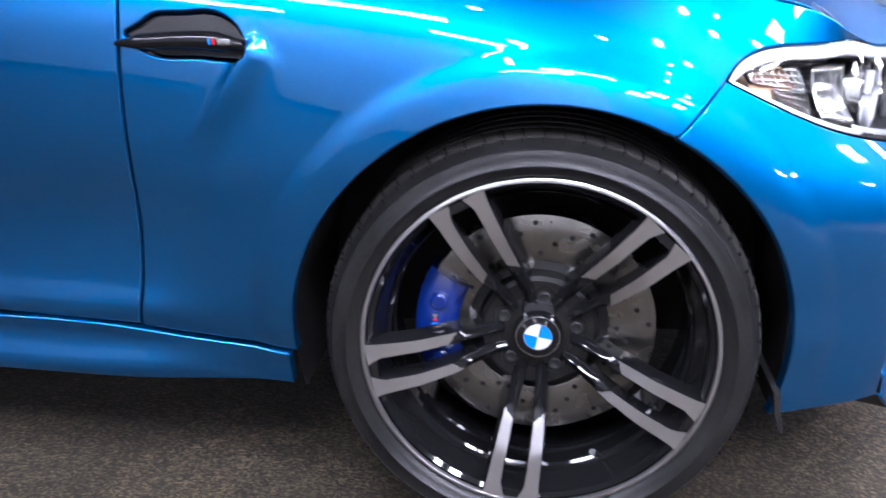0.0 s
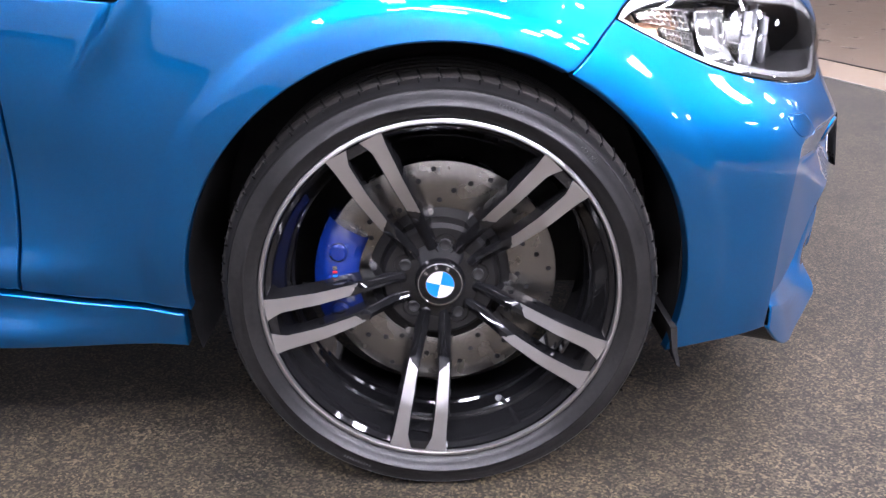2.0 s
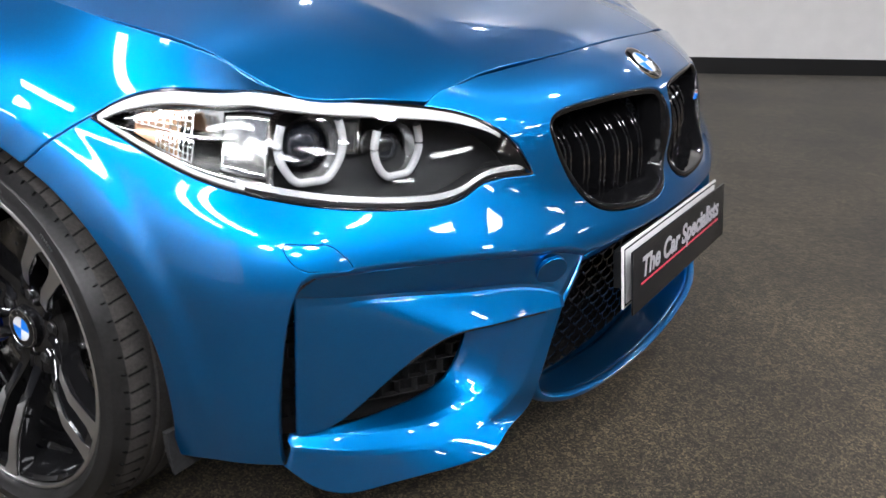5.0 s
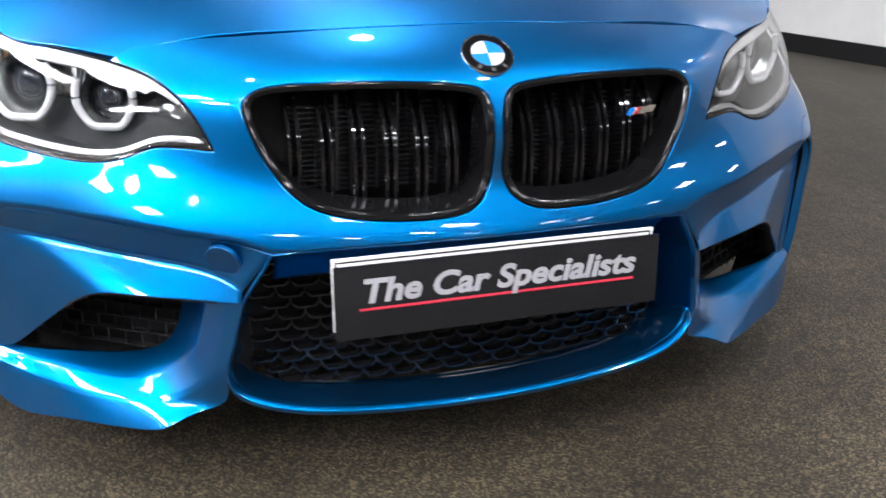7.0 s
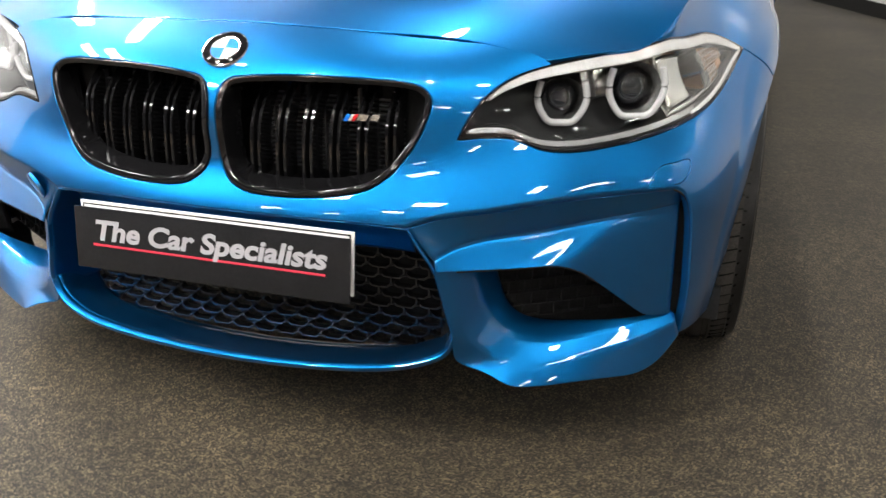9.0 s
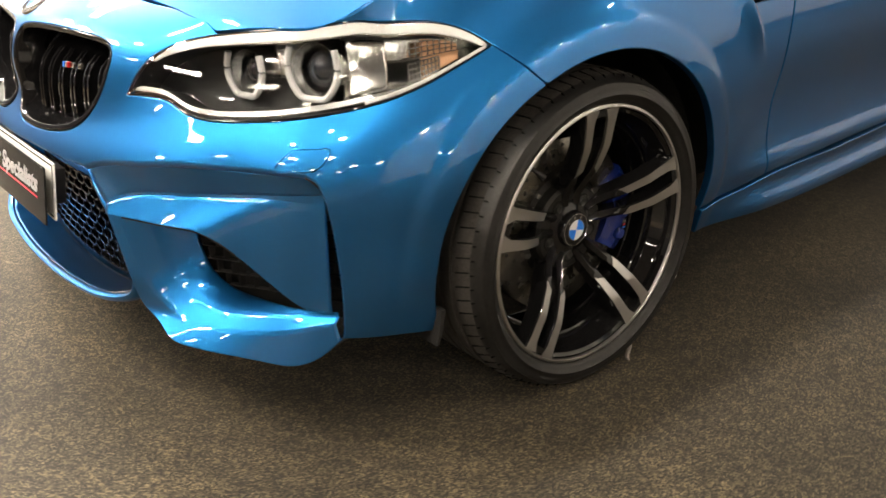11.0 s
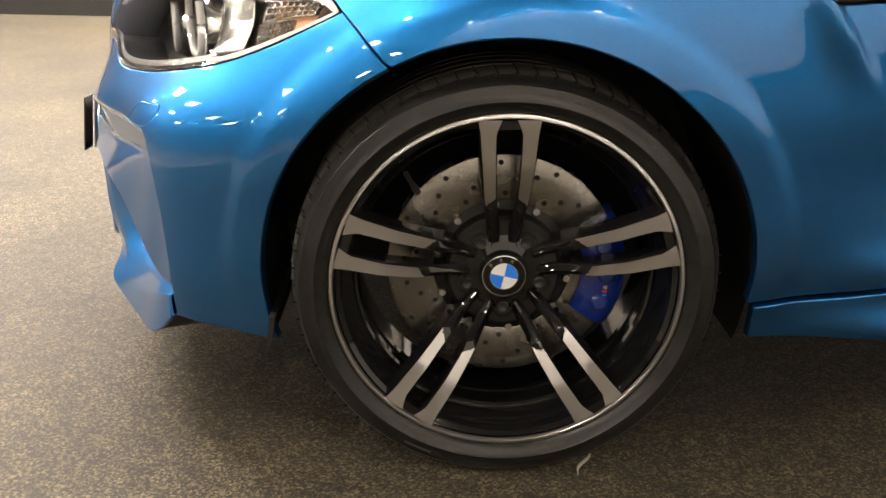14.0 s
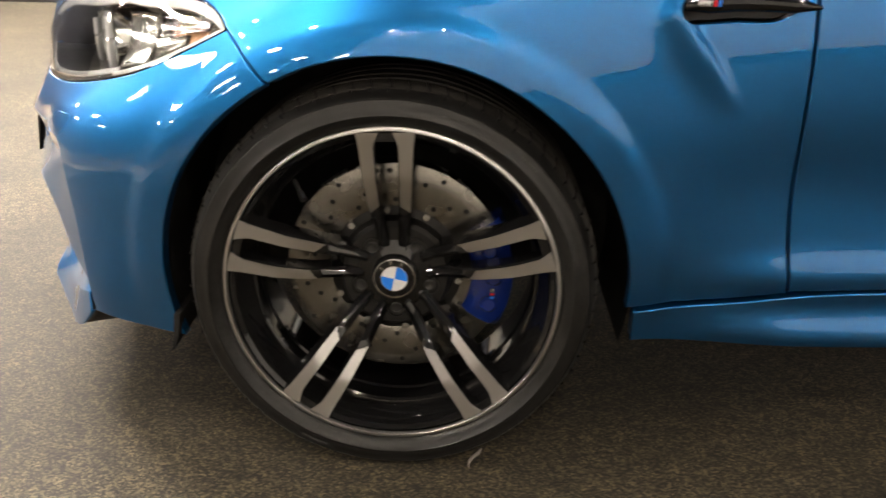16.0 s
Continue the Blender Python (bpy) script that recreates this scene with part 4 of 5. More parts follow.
for sgn in (1, -1):
    mir = sgn < 0
    EDGE = [(.769, .338, .463), (.768, .357, .430), (.760, .383, .386), (.748, .401, .310), (.739, .413, .252), (.733, .412, .232)]
    sheet("intake_cheek", [EDGE, [(x - .04, y - .012, z) for x, y, z in EDGE], [(x - .11, y - .035, z) for x, y, z in EDGE]], 30, 10, PAINT, bumper, "blue inner cheek of the intake", mirror=mir)
    # the face under the crease falls in, turns in a valley and comes out again as a fin; a flat wall stands further out
    n_c = skin_normal(CREASE)
    A = [tuple(skin(CREASE[i:i + 1])[0] - n_c[i] * .009) for i in (6, 5, 4, 3, 2, 1, 0)] + [(.524, .772, .492)]
    V = [(.760, .384, .402), (.742, .405, .416), (.719, .440, .428), (.674, .530, .441), (.630, .605, .450), (.590, .672, .458), (.552, .733, .466), (.526, .766, .472)]
    D = [(.764, .388, .386), (.748, .420, .386), (.724, .476, .387), (.699, .536, .389), (.676, .584, .388), (.628, .645, .345), (.580, .705, .284), (.550, .738, .258), (.524, .772, .258)]
    A_, V_, D_ = spaced(A, 4, 30, 34), spaced(V, 5, 30, 34), spaced(D, 4, 30, 34)
    mix = lambda p, q, f: p + (q - p) * f
    inner = mix(A_, V_, .94) - np.array((.0010, 0, 0)), mix(V_, D_, .06) - np.array((.0010, 0, 0))
    lip = D_ + (-.0035, 0, -.0010)
    face = [A_, mix(A_, V_, .45), mix(A_, V_, .86), *inner, mix(V_, D_, .14), mix(V_, D_, .55), mix(V_, D_, .97), D_, lip]
    sheet("curtain_face", face, 64, 55, PAINT, bumper, "blue hollow face of the air curtain", mirror=mir, thick=.002, smooth_v=False, ready=True)
    D = D[:7]
    sheet("fin_underside", [[(x, y, z - .002) for x, y, z in D[1:6]], [(x - .05, y - .012, z - .004) for x, y, z in D[1:6]], [(x - .10, y - .02, z) for x, y, z in D[1:6]]], 30, 8, BLACK_DEEP, bumper, "black edge behind the fin", mirror=mir, smooth_v=False)
    # the pillar between the openings runs down and swings out into the blade: one surface, from the front edge to the back
    R0 = [(.760, .383, .388), (.748, .401, .310), (.739, .413, .252), (.725, .418, .202), (.7165, .470, .181), (.714, .514, .162), (.700, .538, .156), (.655, .610, .1525), (.612, .680, .152), (.586, .724, .155), (.558, .758, .172), (.523, .790, .214)]
    R1 = [(.746, .400, .388), (.733, .418, .312), (.719, .436, .252), (.700, .470, .212), (.682, .512, .196), (.655, .572, .190), (.622, .636, .197), (.586, .700, .212), (.556, .748, .230), (.5225, .786, .243)]
    R2 = [(.702, .432, .388), (.689, .446, .316), (.674, .464, .262), (.652, .505, .228), (.634, .552, .217), (.604, .622, .223), (.574, .690, .235), (.517, .780, .250)]
    R3 = [(.636, .452, .388), (.622, .468, .320), (.608, .492, .262), (.592, .530, .240), (.575, .600, .238), (.553, .700, .248), (.514, .772, .256)]
    L0, L1, L2, L3 = spaced(R0, 3, 26, 44), spaced(R1, 3, 26, 44), spaced(R2, 3, 26, 44), spaced(R3, 2, 26, 44)
    sheet("splitter_blade", [L0 + (-.006, -.002, .001), L0 + (-.0015, 0, -.0012), L0, mix(L0, L1, .10), mix(L0, L1, .5), mix(L0, L1, .9), mix(L1, L2, .12), mix(L1, L2, .55), mix(L1, L2, .9), mix(L2, L3, .15), mix(L2, L3, .6), L3], 70, 60, PAINT, bumper,
          "blue pillar flowing out into the splitter blade", mirror=mir, smooth_v=False, thick=.002, ready=True)
    BOT = R0[3:]
    sheet("blade_underside", [[(x - .004, y - .001, z + .001) for x, y, z in BOT], [(x - .05, y - .015, z + .004) for x, y, z in BOT], [(x - .13, y - .03, z + .010) for x, y, z in BOT]], 50, 12, BLACK_TRIM, bumper, "black underside of the splitter blade", mirror=mir, thick=.002)
    # the dark slot at the outer edge
    slot_line = [tuple(p) for p in skin(SLOT)]
    sheet("curtain_slot", [[(x - .004, y - .002, z) for x, y, z in slot_line], [(x - .030, y - .008, z) for x, y, z in slot_line], [(x - .05, y - .05, z) for x, y, z in slot_line]], 24, 8, BLACK_DEEP, bumper, "black air curtain slot", mirror=mir)
    curtain = new("curtain_grille")
    under(curtain, car, "black honeycomb grille in the air curtain")
    skew = Euler((0, 0, radians(32 * sgn))).to_matrix()
    # black sheets put in so the opening reads dark and nothing shows through
    bm = bmesh.new()
    box(bm, (0.006, 0.50, 0.26), (.508, sgn * .575, .320), 0.0, skew)
    box(bm, (0.12, 0.010, 0.16), (.545, sgn * .446, .320), 0.0)
    part("backing", bm, BLACK_DEEP, curtain)
    bm = bmesh.new()
    for k in range(7):
        box(bm, (0.012, 0.34, 0.0024), (.532, sgn * .60, .240 + .025 * k), 0.0, skew)
    for k in range(12):
        for m in range(6):
            yy = .455 + .026 * k + (.013 if m % 2 else 0)
            box(bm, (0.012, 0.0024, 0.025), (.532 - (yy - .60) * .625, sgn * yy, .2525 + .025 * m), 0.0)
    part("mesh", bm, BLACK_DEEP, curtain)

# centre mesh: rows of offset cells
grille = new("intake_grille")
under(grille, car, "black honeycomb grille of the centre intake")
bm = bmesh.new()
box(bm, (0.01, 0.80, 0.24), (.612, 0, .345), 0.0)
part("backing", bm, BLACK_DEEP, grille)
bm = bmesh.new()
for m in range(12):
    z = .190 + .0195 * m
    for k in range(-8, 8):
        y0, y1 = k * .046 + (.023 if m % 2 else 0), (k + 1) * .046 + (.023 if m % 2 else 0)
        xm = .684 - .30 * ((y0 + y1) / 2) ** 2
        pts = [(y0 + .003, z), (y0 + .009, z - .006), (y1 - .009, z - .006), (y1 - .003, z), (y1 + .003, z)]
        for (ya, za), (yb, zb) in zip(pts, pts[1:]):
            ln = math.hypot(yb - ya, zb - za)
            box(bm, (0.016, ln + .001, 0.0032), (xm, (ya + yb) / 2, (za + zb) / 2), 0.0, Euler((math.atan2(zb - za, yb - ya), 0, 0)).to_matrix())
        box(bm, (0.016, 0.0032, 0.015), (xm, y1, z + .0075), 0.0)
part("mesh", bm, MESH_BLACK, grille)

# ---- kidney grilles ----
def kidney(sgn):
    ring = skin(KIDNEY)
    yz = ring[:, 1:]
    g = new("kidney_grille")
    under(g, car, "gloss black kidney grille with double slats")

    def at(inset, dx):
        q = grown(yz, -inset)
        x = ring[:, 0] + dx
        return np.stack([x, q[:, 0] * sgn, q[:, 1]], 1)
    bm = bmesh.new()
    loops(bm, [at(.001, -.016), at(.0012, .0002), at(.0020, .0012), at(.0034, .0014), at(.0095, .0002), at(.0112, -.0010), at(.0120, -.0030), at(.0130, -.012), at(.017, -.055)])
    part("frame", bm, BLACK_GLOSS, g, "gloss black grille surround", angle=60)
    inner = grown(yz, -.0155)
    for k in range(6):
        yc = .062 + .046 * k
        bm = bmesh.new()
        zs = inner[:, 1][np.abs(inner[:, 0] - yc) < .010]
        if not len(zs):
            continue
        z0, z1 = zs.min() - .002, zs.max() + .002
        for dy in (-.0065, .0065):
            rings = []
            for z in np.linspace(z0, z1, 14):
                f = (z - z0) / (z1 - z0)
                xs = np.interp(z, [.50, .56, .61, .66, .70], [.775, .762, .752, .742, .728]) - .45 * (yc + dy) ** 2 - .020 + .012 * math.sin(f * math.pi) - .004 - .048 * max(0.0, (f - .50) / .50) ** 2
                rings.append([(xs + a, sgn * (yc + dy + b), z) for a, b in ((.0066, -.0032), (.008, -.0022), (.008, .0022), (.0066, .0032), (-.035, .0030), (-.035, -.0030))])
            loops(bm, rings, True, (True, True))
        part("slat", bm, GRILLE_BLACK, g)
    # cooler fins behind
    bm = bmesh.new()
    prism(bm, grown(yz, -.012) * (sgn, 1), (.640, .645), axis=0)
    part("backing", bm, BLACK_DEEP, g)
    bm = bmesh.new()
    for m in range(17):
        z = .515 + .0082 * m
        if z < .665:
            box(bm, (0.010, .25, 0.0022), (.660, sgn * .175, z), 0.0)
    for k in range(8):
        box(bm, (0.012, 0.004, .15), (.662, sgn * (.06 + .032 * k), .588), 0.0)
    part("cooler_core", bm, COOLER, g, "dark metal cooler core")
    if sgn > 0:
        for n, (mat, y0, wid) in enumerate(((BADGE_BLUE, .238, .006), (BADGE_WHITE, .2445, .004), (BADGE_RED, .250, .006), (SATIN, .2625, .016), (SATIN, .2815, .014))):
            bm = bmesh.new()
            ys = y0 - .006
            prism(bm, [(ys - wid / 2 - .003, .6295), (ys + wid / 2 - .003, .6295), (ys + wid / 2 + .003, .640), (ys - wid / 2 + .003, .640)], (.752 - .35 * (y0 - .23), .757 - .35 * (y0 - .23)), axis=0)
            part("badge_stripe", bm, mat, g, smooth=False)
    return g


for sgn in (1, -1):
    kidney(sgn)


# ---- round badge: ring and four fields, drawn as plain shapes ----
def roundel(parent, m, r, turn=0.0):
    b = parent
    if parent is car:
        b = under(new("round_badge"), parent, "round badge with blue and white quarters in a black ring")
    def put(name, bm, mat):
        bmesh.ops.transform(bm, matrix=m, verts=bm.verts)
        return part(name, bm, mat, b, angle=50)
    bm = bmesh.new()
    lathe(bm, [(r * 1.0, -.003), (r * 1.0, .001), (r * .985, .0022), (r * .955, .0024), (r * .94, .0016)], 64)
    put("rim", bm, CHROME)
    bm = bmesh.new()
    lathe(bm, [(r * .94, .0014), (r * .80, .0019), (r * .655, .0022)], 64)
    put("black_ring", bm, BLACK_GLOSS)
    bm = bmesh.new()
    lathe(bm, [(r * .655, .0020), (r * .648, .0030), (r * .615, .0030), (r * .608, .0022)], 64)
    put("inner_ring", bm, CHROME)
    for q in range(4):
        bm = bmesh.new()
        lathe(bm, [(0.0004, .0030), (r * .3, .0028), (r * .61, .0024)], 16, q * 90 + turn, q * 90 + 90 + turn)
        put("field", bm, BADGE_BLUE if q % 2 else BADGE_WHITE)
    for k, a in enumerate((-38, 0, 38)):
        bm = bmesh.new()
        box(bm, (r * .13, .0006, r * .17), (0, .0023, r * .80), 0.0)
        bmesh.ops.transform(bm, matrix=Matrix.Rotation(radians(a + turn - 0), 4, "Y"), verts=bm.verts)
        put("mark", bm, SATIN)
    return b


e_uv = on_skin([(.716, 0, .725)], XYZ)
e_p, e_n = skin(e_uv)[0], skin_normal(e_uv)[0]
side_v = Vector((0, -1, 0))
up_v = Vector(e_n).cross(side_v).normalized()
frame_m = Matrix((( -side_v.x, e_n[0], up_v.x, e_p[0]), (-side_v.y, e_n[1], up_v.y, e_p[1]), (-side_v.z, e_n[2], up_v.z, e_p[2]), (0, 0, 0, 1)))
roundel(car, frame_m, 0.041)

# ---- plates ----
plate = new("number_plate_holder")
under(plate, car, "black dealer show plate over a white plate")
lean = pose(.812, 0, .403, 0, -6, 0)
def on_plate(bm):
    bmesh.ops.transform(bm, matrix=lean, verts=bm.verts)
    return bm
bm = bmesh.new()
box(bm, (.024, .44, .07), (-.022, 0, 0), 0.004)
part("bracket", on_plate(bm), BLACK_TRIM, plate)
bm = bmesh.new()
box(bm, (.004, .524, .112), (.0, 0, 0), 0.0015)
part("white_plate", on_plate(bm), PLATE_WHITE, plate, "white plate edge showing behind")
bm = bmesh.new()
for a, b in (((.0, .050), (.512, .0025)), ((.0, -.050), (.512, .0025)), ((-.2555, 0), (.0025, .102)), ((.2555, 0), (.0025, .102))):
    box(bm, (.0008, b[0], b[1]), (.0024, a[0], a[1]))
part("plate_border", on_plate(bm), PLATE_BLACK, plate)
bm = bmesh.new()
box(bm, (.004, .526, .113), (.018, 0, -.0075), 0.0016)
show = part("show_plate", on_plate(bm), PLATE_BLACK, plate, "black acrylic dealer plate with silver lettering")
text = words("The Car Specialists", .050, LETTER_GREY, plate, (0, 0, 0), shear=.20, weight=.0015, wide=1.15, label="slanted silver-grey lettering")
text.matrix_basis = lean @ pose(.0205, -.003, -.008)
bm = bmesh.new()
box(bm, (.0008, .445, .0035), (.0204, -.004, -.0185))
part("underline", on_plate(bm), LETTER_RED, plate, "thin red underline")


# ---- headlights ----
def headlight(sgn):
    lamp = new("headlight")
    under(lamp, car, "clear headlight with two ringed projectors and amber corner")
    s3 = np.array((1, sgn, 1))
    n_s = 80
    up_line = curve_through(np.concatenate([skin(chain(LAMP_IN))[::-1], skin(LAMP_TOP[:1]), skin(chain(LAMP_TOP))[1:], skin(LAMP_TOP[-1:])])[::3], n_s)
    low_line = curve_through(np.concatenate([skin(chain(LAMP_LOW)), skin(LAMP_LOW[-1:])])[::3], n_s)
    up_line[0], low_line[0], up_line[-1], low_line[-1] = (skin(LAMP_LOW[:1])[0],) * 2 + (skin(LAMP_LOW[-1:])[0],) * 2
    face = np.array((.74, .63, .24))
    face /= np.linalg.norm(face)
    span = np.linalg.norm(up_line - low_line, axis=1)
    grid_s = np.linspace(0, 1, n_s)

    def at(s, f, depth=0.0):
        """A place in the lamp: s from the inner tip to the rear corner, f from the upper to the lower edge, depth behind the cover."""
        a = np.array([np.interp(s, grid_s, up_line[:, c]) for c in range(3)])
        b = np.array([np.interp(s, grid_s, low_line[:, c]) for c in range(3)])
        bulge = .010 * math.sin(math.pi * min(1, max(0, f))) * math.sin(math.pi * s) ** .5
        return (a + (b - a) * f + face * (bulge - depth)) * s3

    def width(s, w):
        return min(.48, w / max(.004, np.interp(s, grid_s, span)))

    def patch(name, ss, f_of, depth, mat, label="", thick=.004, nf=8):
        """A shell inside the lamp between two heights f_of(s)."""
        rows = []
        for s in ss:
            f0, f1 = f_of(s)
            rows.append([at(s, f0 + (f1 - f0) * k / nf, depth(s, k / nf) if callable(depth) else depth) for k in range(nf + 1)])
        bm = bmesh.new()
        loops(bm, rows, closed=False)
        ob = part(name, bm, mat, lamp, label, angle=50)
        m = ob.modifiers.new("thickness", "SOLIDIFY")
        m.thickness, m.offset = thick, 0
        return ob

    def rim(inset, depth):
        ring = []
        for s in np.linspace(.004, .996, 60):
            ring.append(at(s, width(s, inset), depth))
        for s in np.linspace(.996, .004, 60):
            ring.append(at(s, 1 - width(s, inset), depth))
        return ring
    bm = bmesh.new()
    loops(bm, [rim(-.001, .004), rim(0, -.0005), rim(.0022, .0002), rim(.0035, .003), rim(.004, .010)])
    part("seal", bm, BLACK_GLOSS, lamp, "black headlight edge", angle=50)
    bm = bmesh.new()
    rings = [np.array(rim(.004, .008)), np.array(rim(.008, .045)), np.array(rim(.014, .090))]
    back = rings[-1]
    spine = np.array([(back[i] + back[len(back) - 1 - i]) / 2 for i in range(len(back))])
    rings.append(spine)
    loops(bm, rings)
    part("housing", bm, LAMP_GREY, lamp, "dark grey lamp housing", angle=50)
    cover = patch("cover", np.linspace(.004, .996, 60), lambda s: (.01, .99), 0.0, COVER, "clear plastic cover", thick=.002, nf=14)
    cover.visible_shadow = False
    # light guide all along the upper edge, its hook round the rear corner, satin band along the lower edge
    bar_w = lambda s: float(np.interp(s, [.12, .20, .32, .5, .9, .985], [.004, .012, .0165, .019, .0165, .008]))
    patch("light_bar", np.linspace(.12, .985, 60), lambda s: (width(s, .0045), width(s, .0045 + bar_w(s))), lambda s, k: .005 + .004 * k, LAMP_WHITE, "white light guide under the upper edge", thick=.006)
    patch("light_bar_wall", np.linspace(.36, .97, 50), lambda s: (width(s, .0050 + bar_w(s)), width(s, .0065 + bar_w(s))), lambda s, k: .009 + .014 * k, LAMP_SILVER, "silvery wall under the light guide", thick=.002)
    patch("lower_guide", np.linspace(.66, .985, 30), lambda s: (1 - width(s, .0115), 1 - width(s, .0050)), .007, LAMP_WHITE, "white light guide round the rear corner", thick=.005)
    patch("lower_trim", np.linspace(.03, .68, 50), lambda s: (1 - width(s, .0185), 1 - width(s, .0090)), lambda s, k: .010 - .003 * k, TRIM_GREY, "satin grey strip along the lower edge", thick=.003)
    # silvery lining round the lamps
    patch("upper_lining", np.linspace(.42, .93, 40), lambda s: (width(s, .014), .5), lambda s, k: .062 + .022 * k, LAMP_SILVER, "silvery lining behind the lamps", thick=.002)
    patch("outer_lining", np.linspace(.60, .95, 40), lambda s: (.45, 1 - width(s, .012)), lambda s, k: .080 - .050 * k, LAMP_SILVER, "silvery lining behind the lamps", thick=.002)
    patch("side_reflector", np.linspace(.615, .71, 14), lambda s: (width(s, .030), 1 - width(s, .022)), lambda s, k: .034 + .012 * math.sin(k * math.pi), LAMP_SILVER, "bright reflector beside the outer lamp", thick=.003)
    # projectors
    for place, r, yaw in (((.470, .664, .654), .045, 24), ((.533, .545, .641), .038, 16)):
        m = Matrix.Translation((place[0], place[1] * sgn, place[2])) @ Euler((0, 0, radians(-90 + yaw * sgn))).to_matrix().to_4x4()

        def put(nm, bm, mat, lab=""):
            bmesh.ops.transform(bm, matrix=m, verts=bm.verts)
            return part(nm, bm, mat, lamp, lab, angle=50)
        bm = bmesh.new()
        lathe(bm, [(r * 1.10, .004), (r * 1.14, -.060)], 40)
        put("projector_drum", bm, LAMP_SILVER, "silvery drum round the lens")
        bm = bmesh.new()
        lathe(bm, [(r * 1.08, .006), (r * .90, -.012), (r * .84, -.014)], 40)
        put("projector_bowl", bm, SATIN, "bright conical bowl")
        bm = bmesh.new()
        lathe(bm, [(r * .86, -.05), (r * .86, -.012), (r * .82, -.009), (r * .76, -.014), (r * .74, -.03)], 40)
        put("projector_shroud", bm, BLACK_GLOSS)
        bm = bmesh.new()
        lathe(bm, [(0.0005, -.002), (r * .3, -.0035), (r * .55, -.008), (r * .70, -.016), (r * .74, -.024)], 40)
        put("projector_lens", bm, LENS, "dark glass lens")
        # open, flat-bottomed ring of light round the lens
        path = [(x * r, .014, z * r) for x, z in ((-.98, .92), (-1.10, .45), (-1.10, -.05), (-.86, -.60), (-.50, -.96), (0, -.99), (.50, -.96), (.86, -.60), (1.10, -.05), (1.10, .45), (.98, .92))]
        bm = bmesh.new()
        tube(bm, curve_through(path, 60), .0062, 10)
        put("light_ring", bm, RING_WHITE, "white open light ring")
    # rear corner: amber reflector behind two ribbed clear blocks
    patch("amber_reflector", np.linspace(.80, .90, 20), lambda s: (width(s, .030), 1 - width(s, .019)), .027, LAMP_AMBER, "amber indicator reflector", thick=.002)
    for f0, f1, s0, s1 in ((.30, .55, .775, .900), (.60, .84, .770, .850)):
        for k in range(9):
            s = s0 + (s1 - s0) * k / 8
            bm = bmesh.new()
            loops(bm, [[at(s + ds, f, .020 + dd) for ds, dd in ((-.0018, 0), (.0018, 0), (.0018, .006), (-.0018, .006))] for f in np.linspace(f0, f1, 6)], True, (True, True))
            part("corner_rib", bm, LAMP_SILVER, lamp, smooth=False)
        for k in range(4):
            f = f0 + (f1 - f0) * k / 3
            bm = bmesh.new()
            loops(bm, [[at(s, f + df, .018 + dd) for df, dd in ((-.009, 0), (.009, 0), (.009, .006), (-.009, .006))] for s in np.linspace(s0, s1, 8)], True, (True, True))
            part("corner_rib", bm, LAMP_SILVER, lamp, smooth=False)
    return lamp


for sgn in (1, -1):
    headlight(sgn)


# ---- wheels ----
TYRE_R, RIM_R, FACE_Y = 0.3220, 0.2620, 0.900


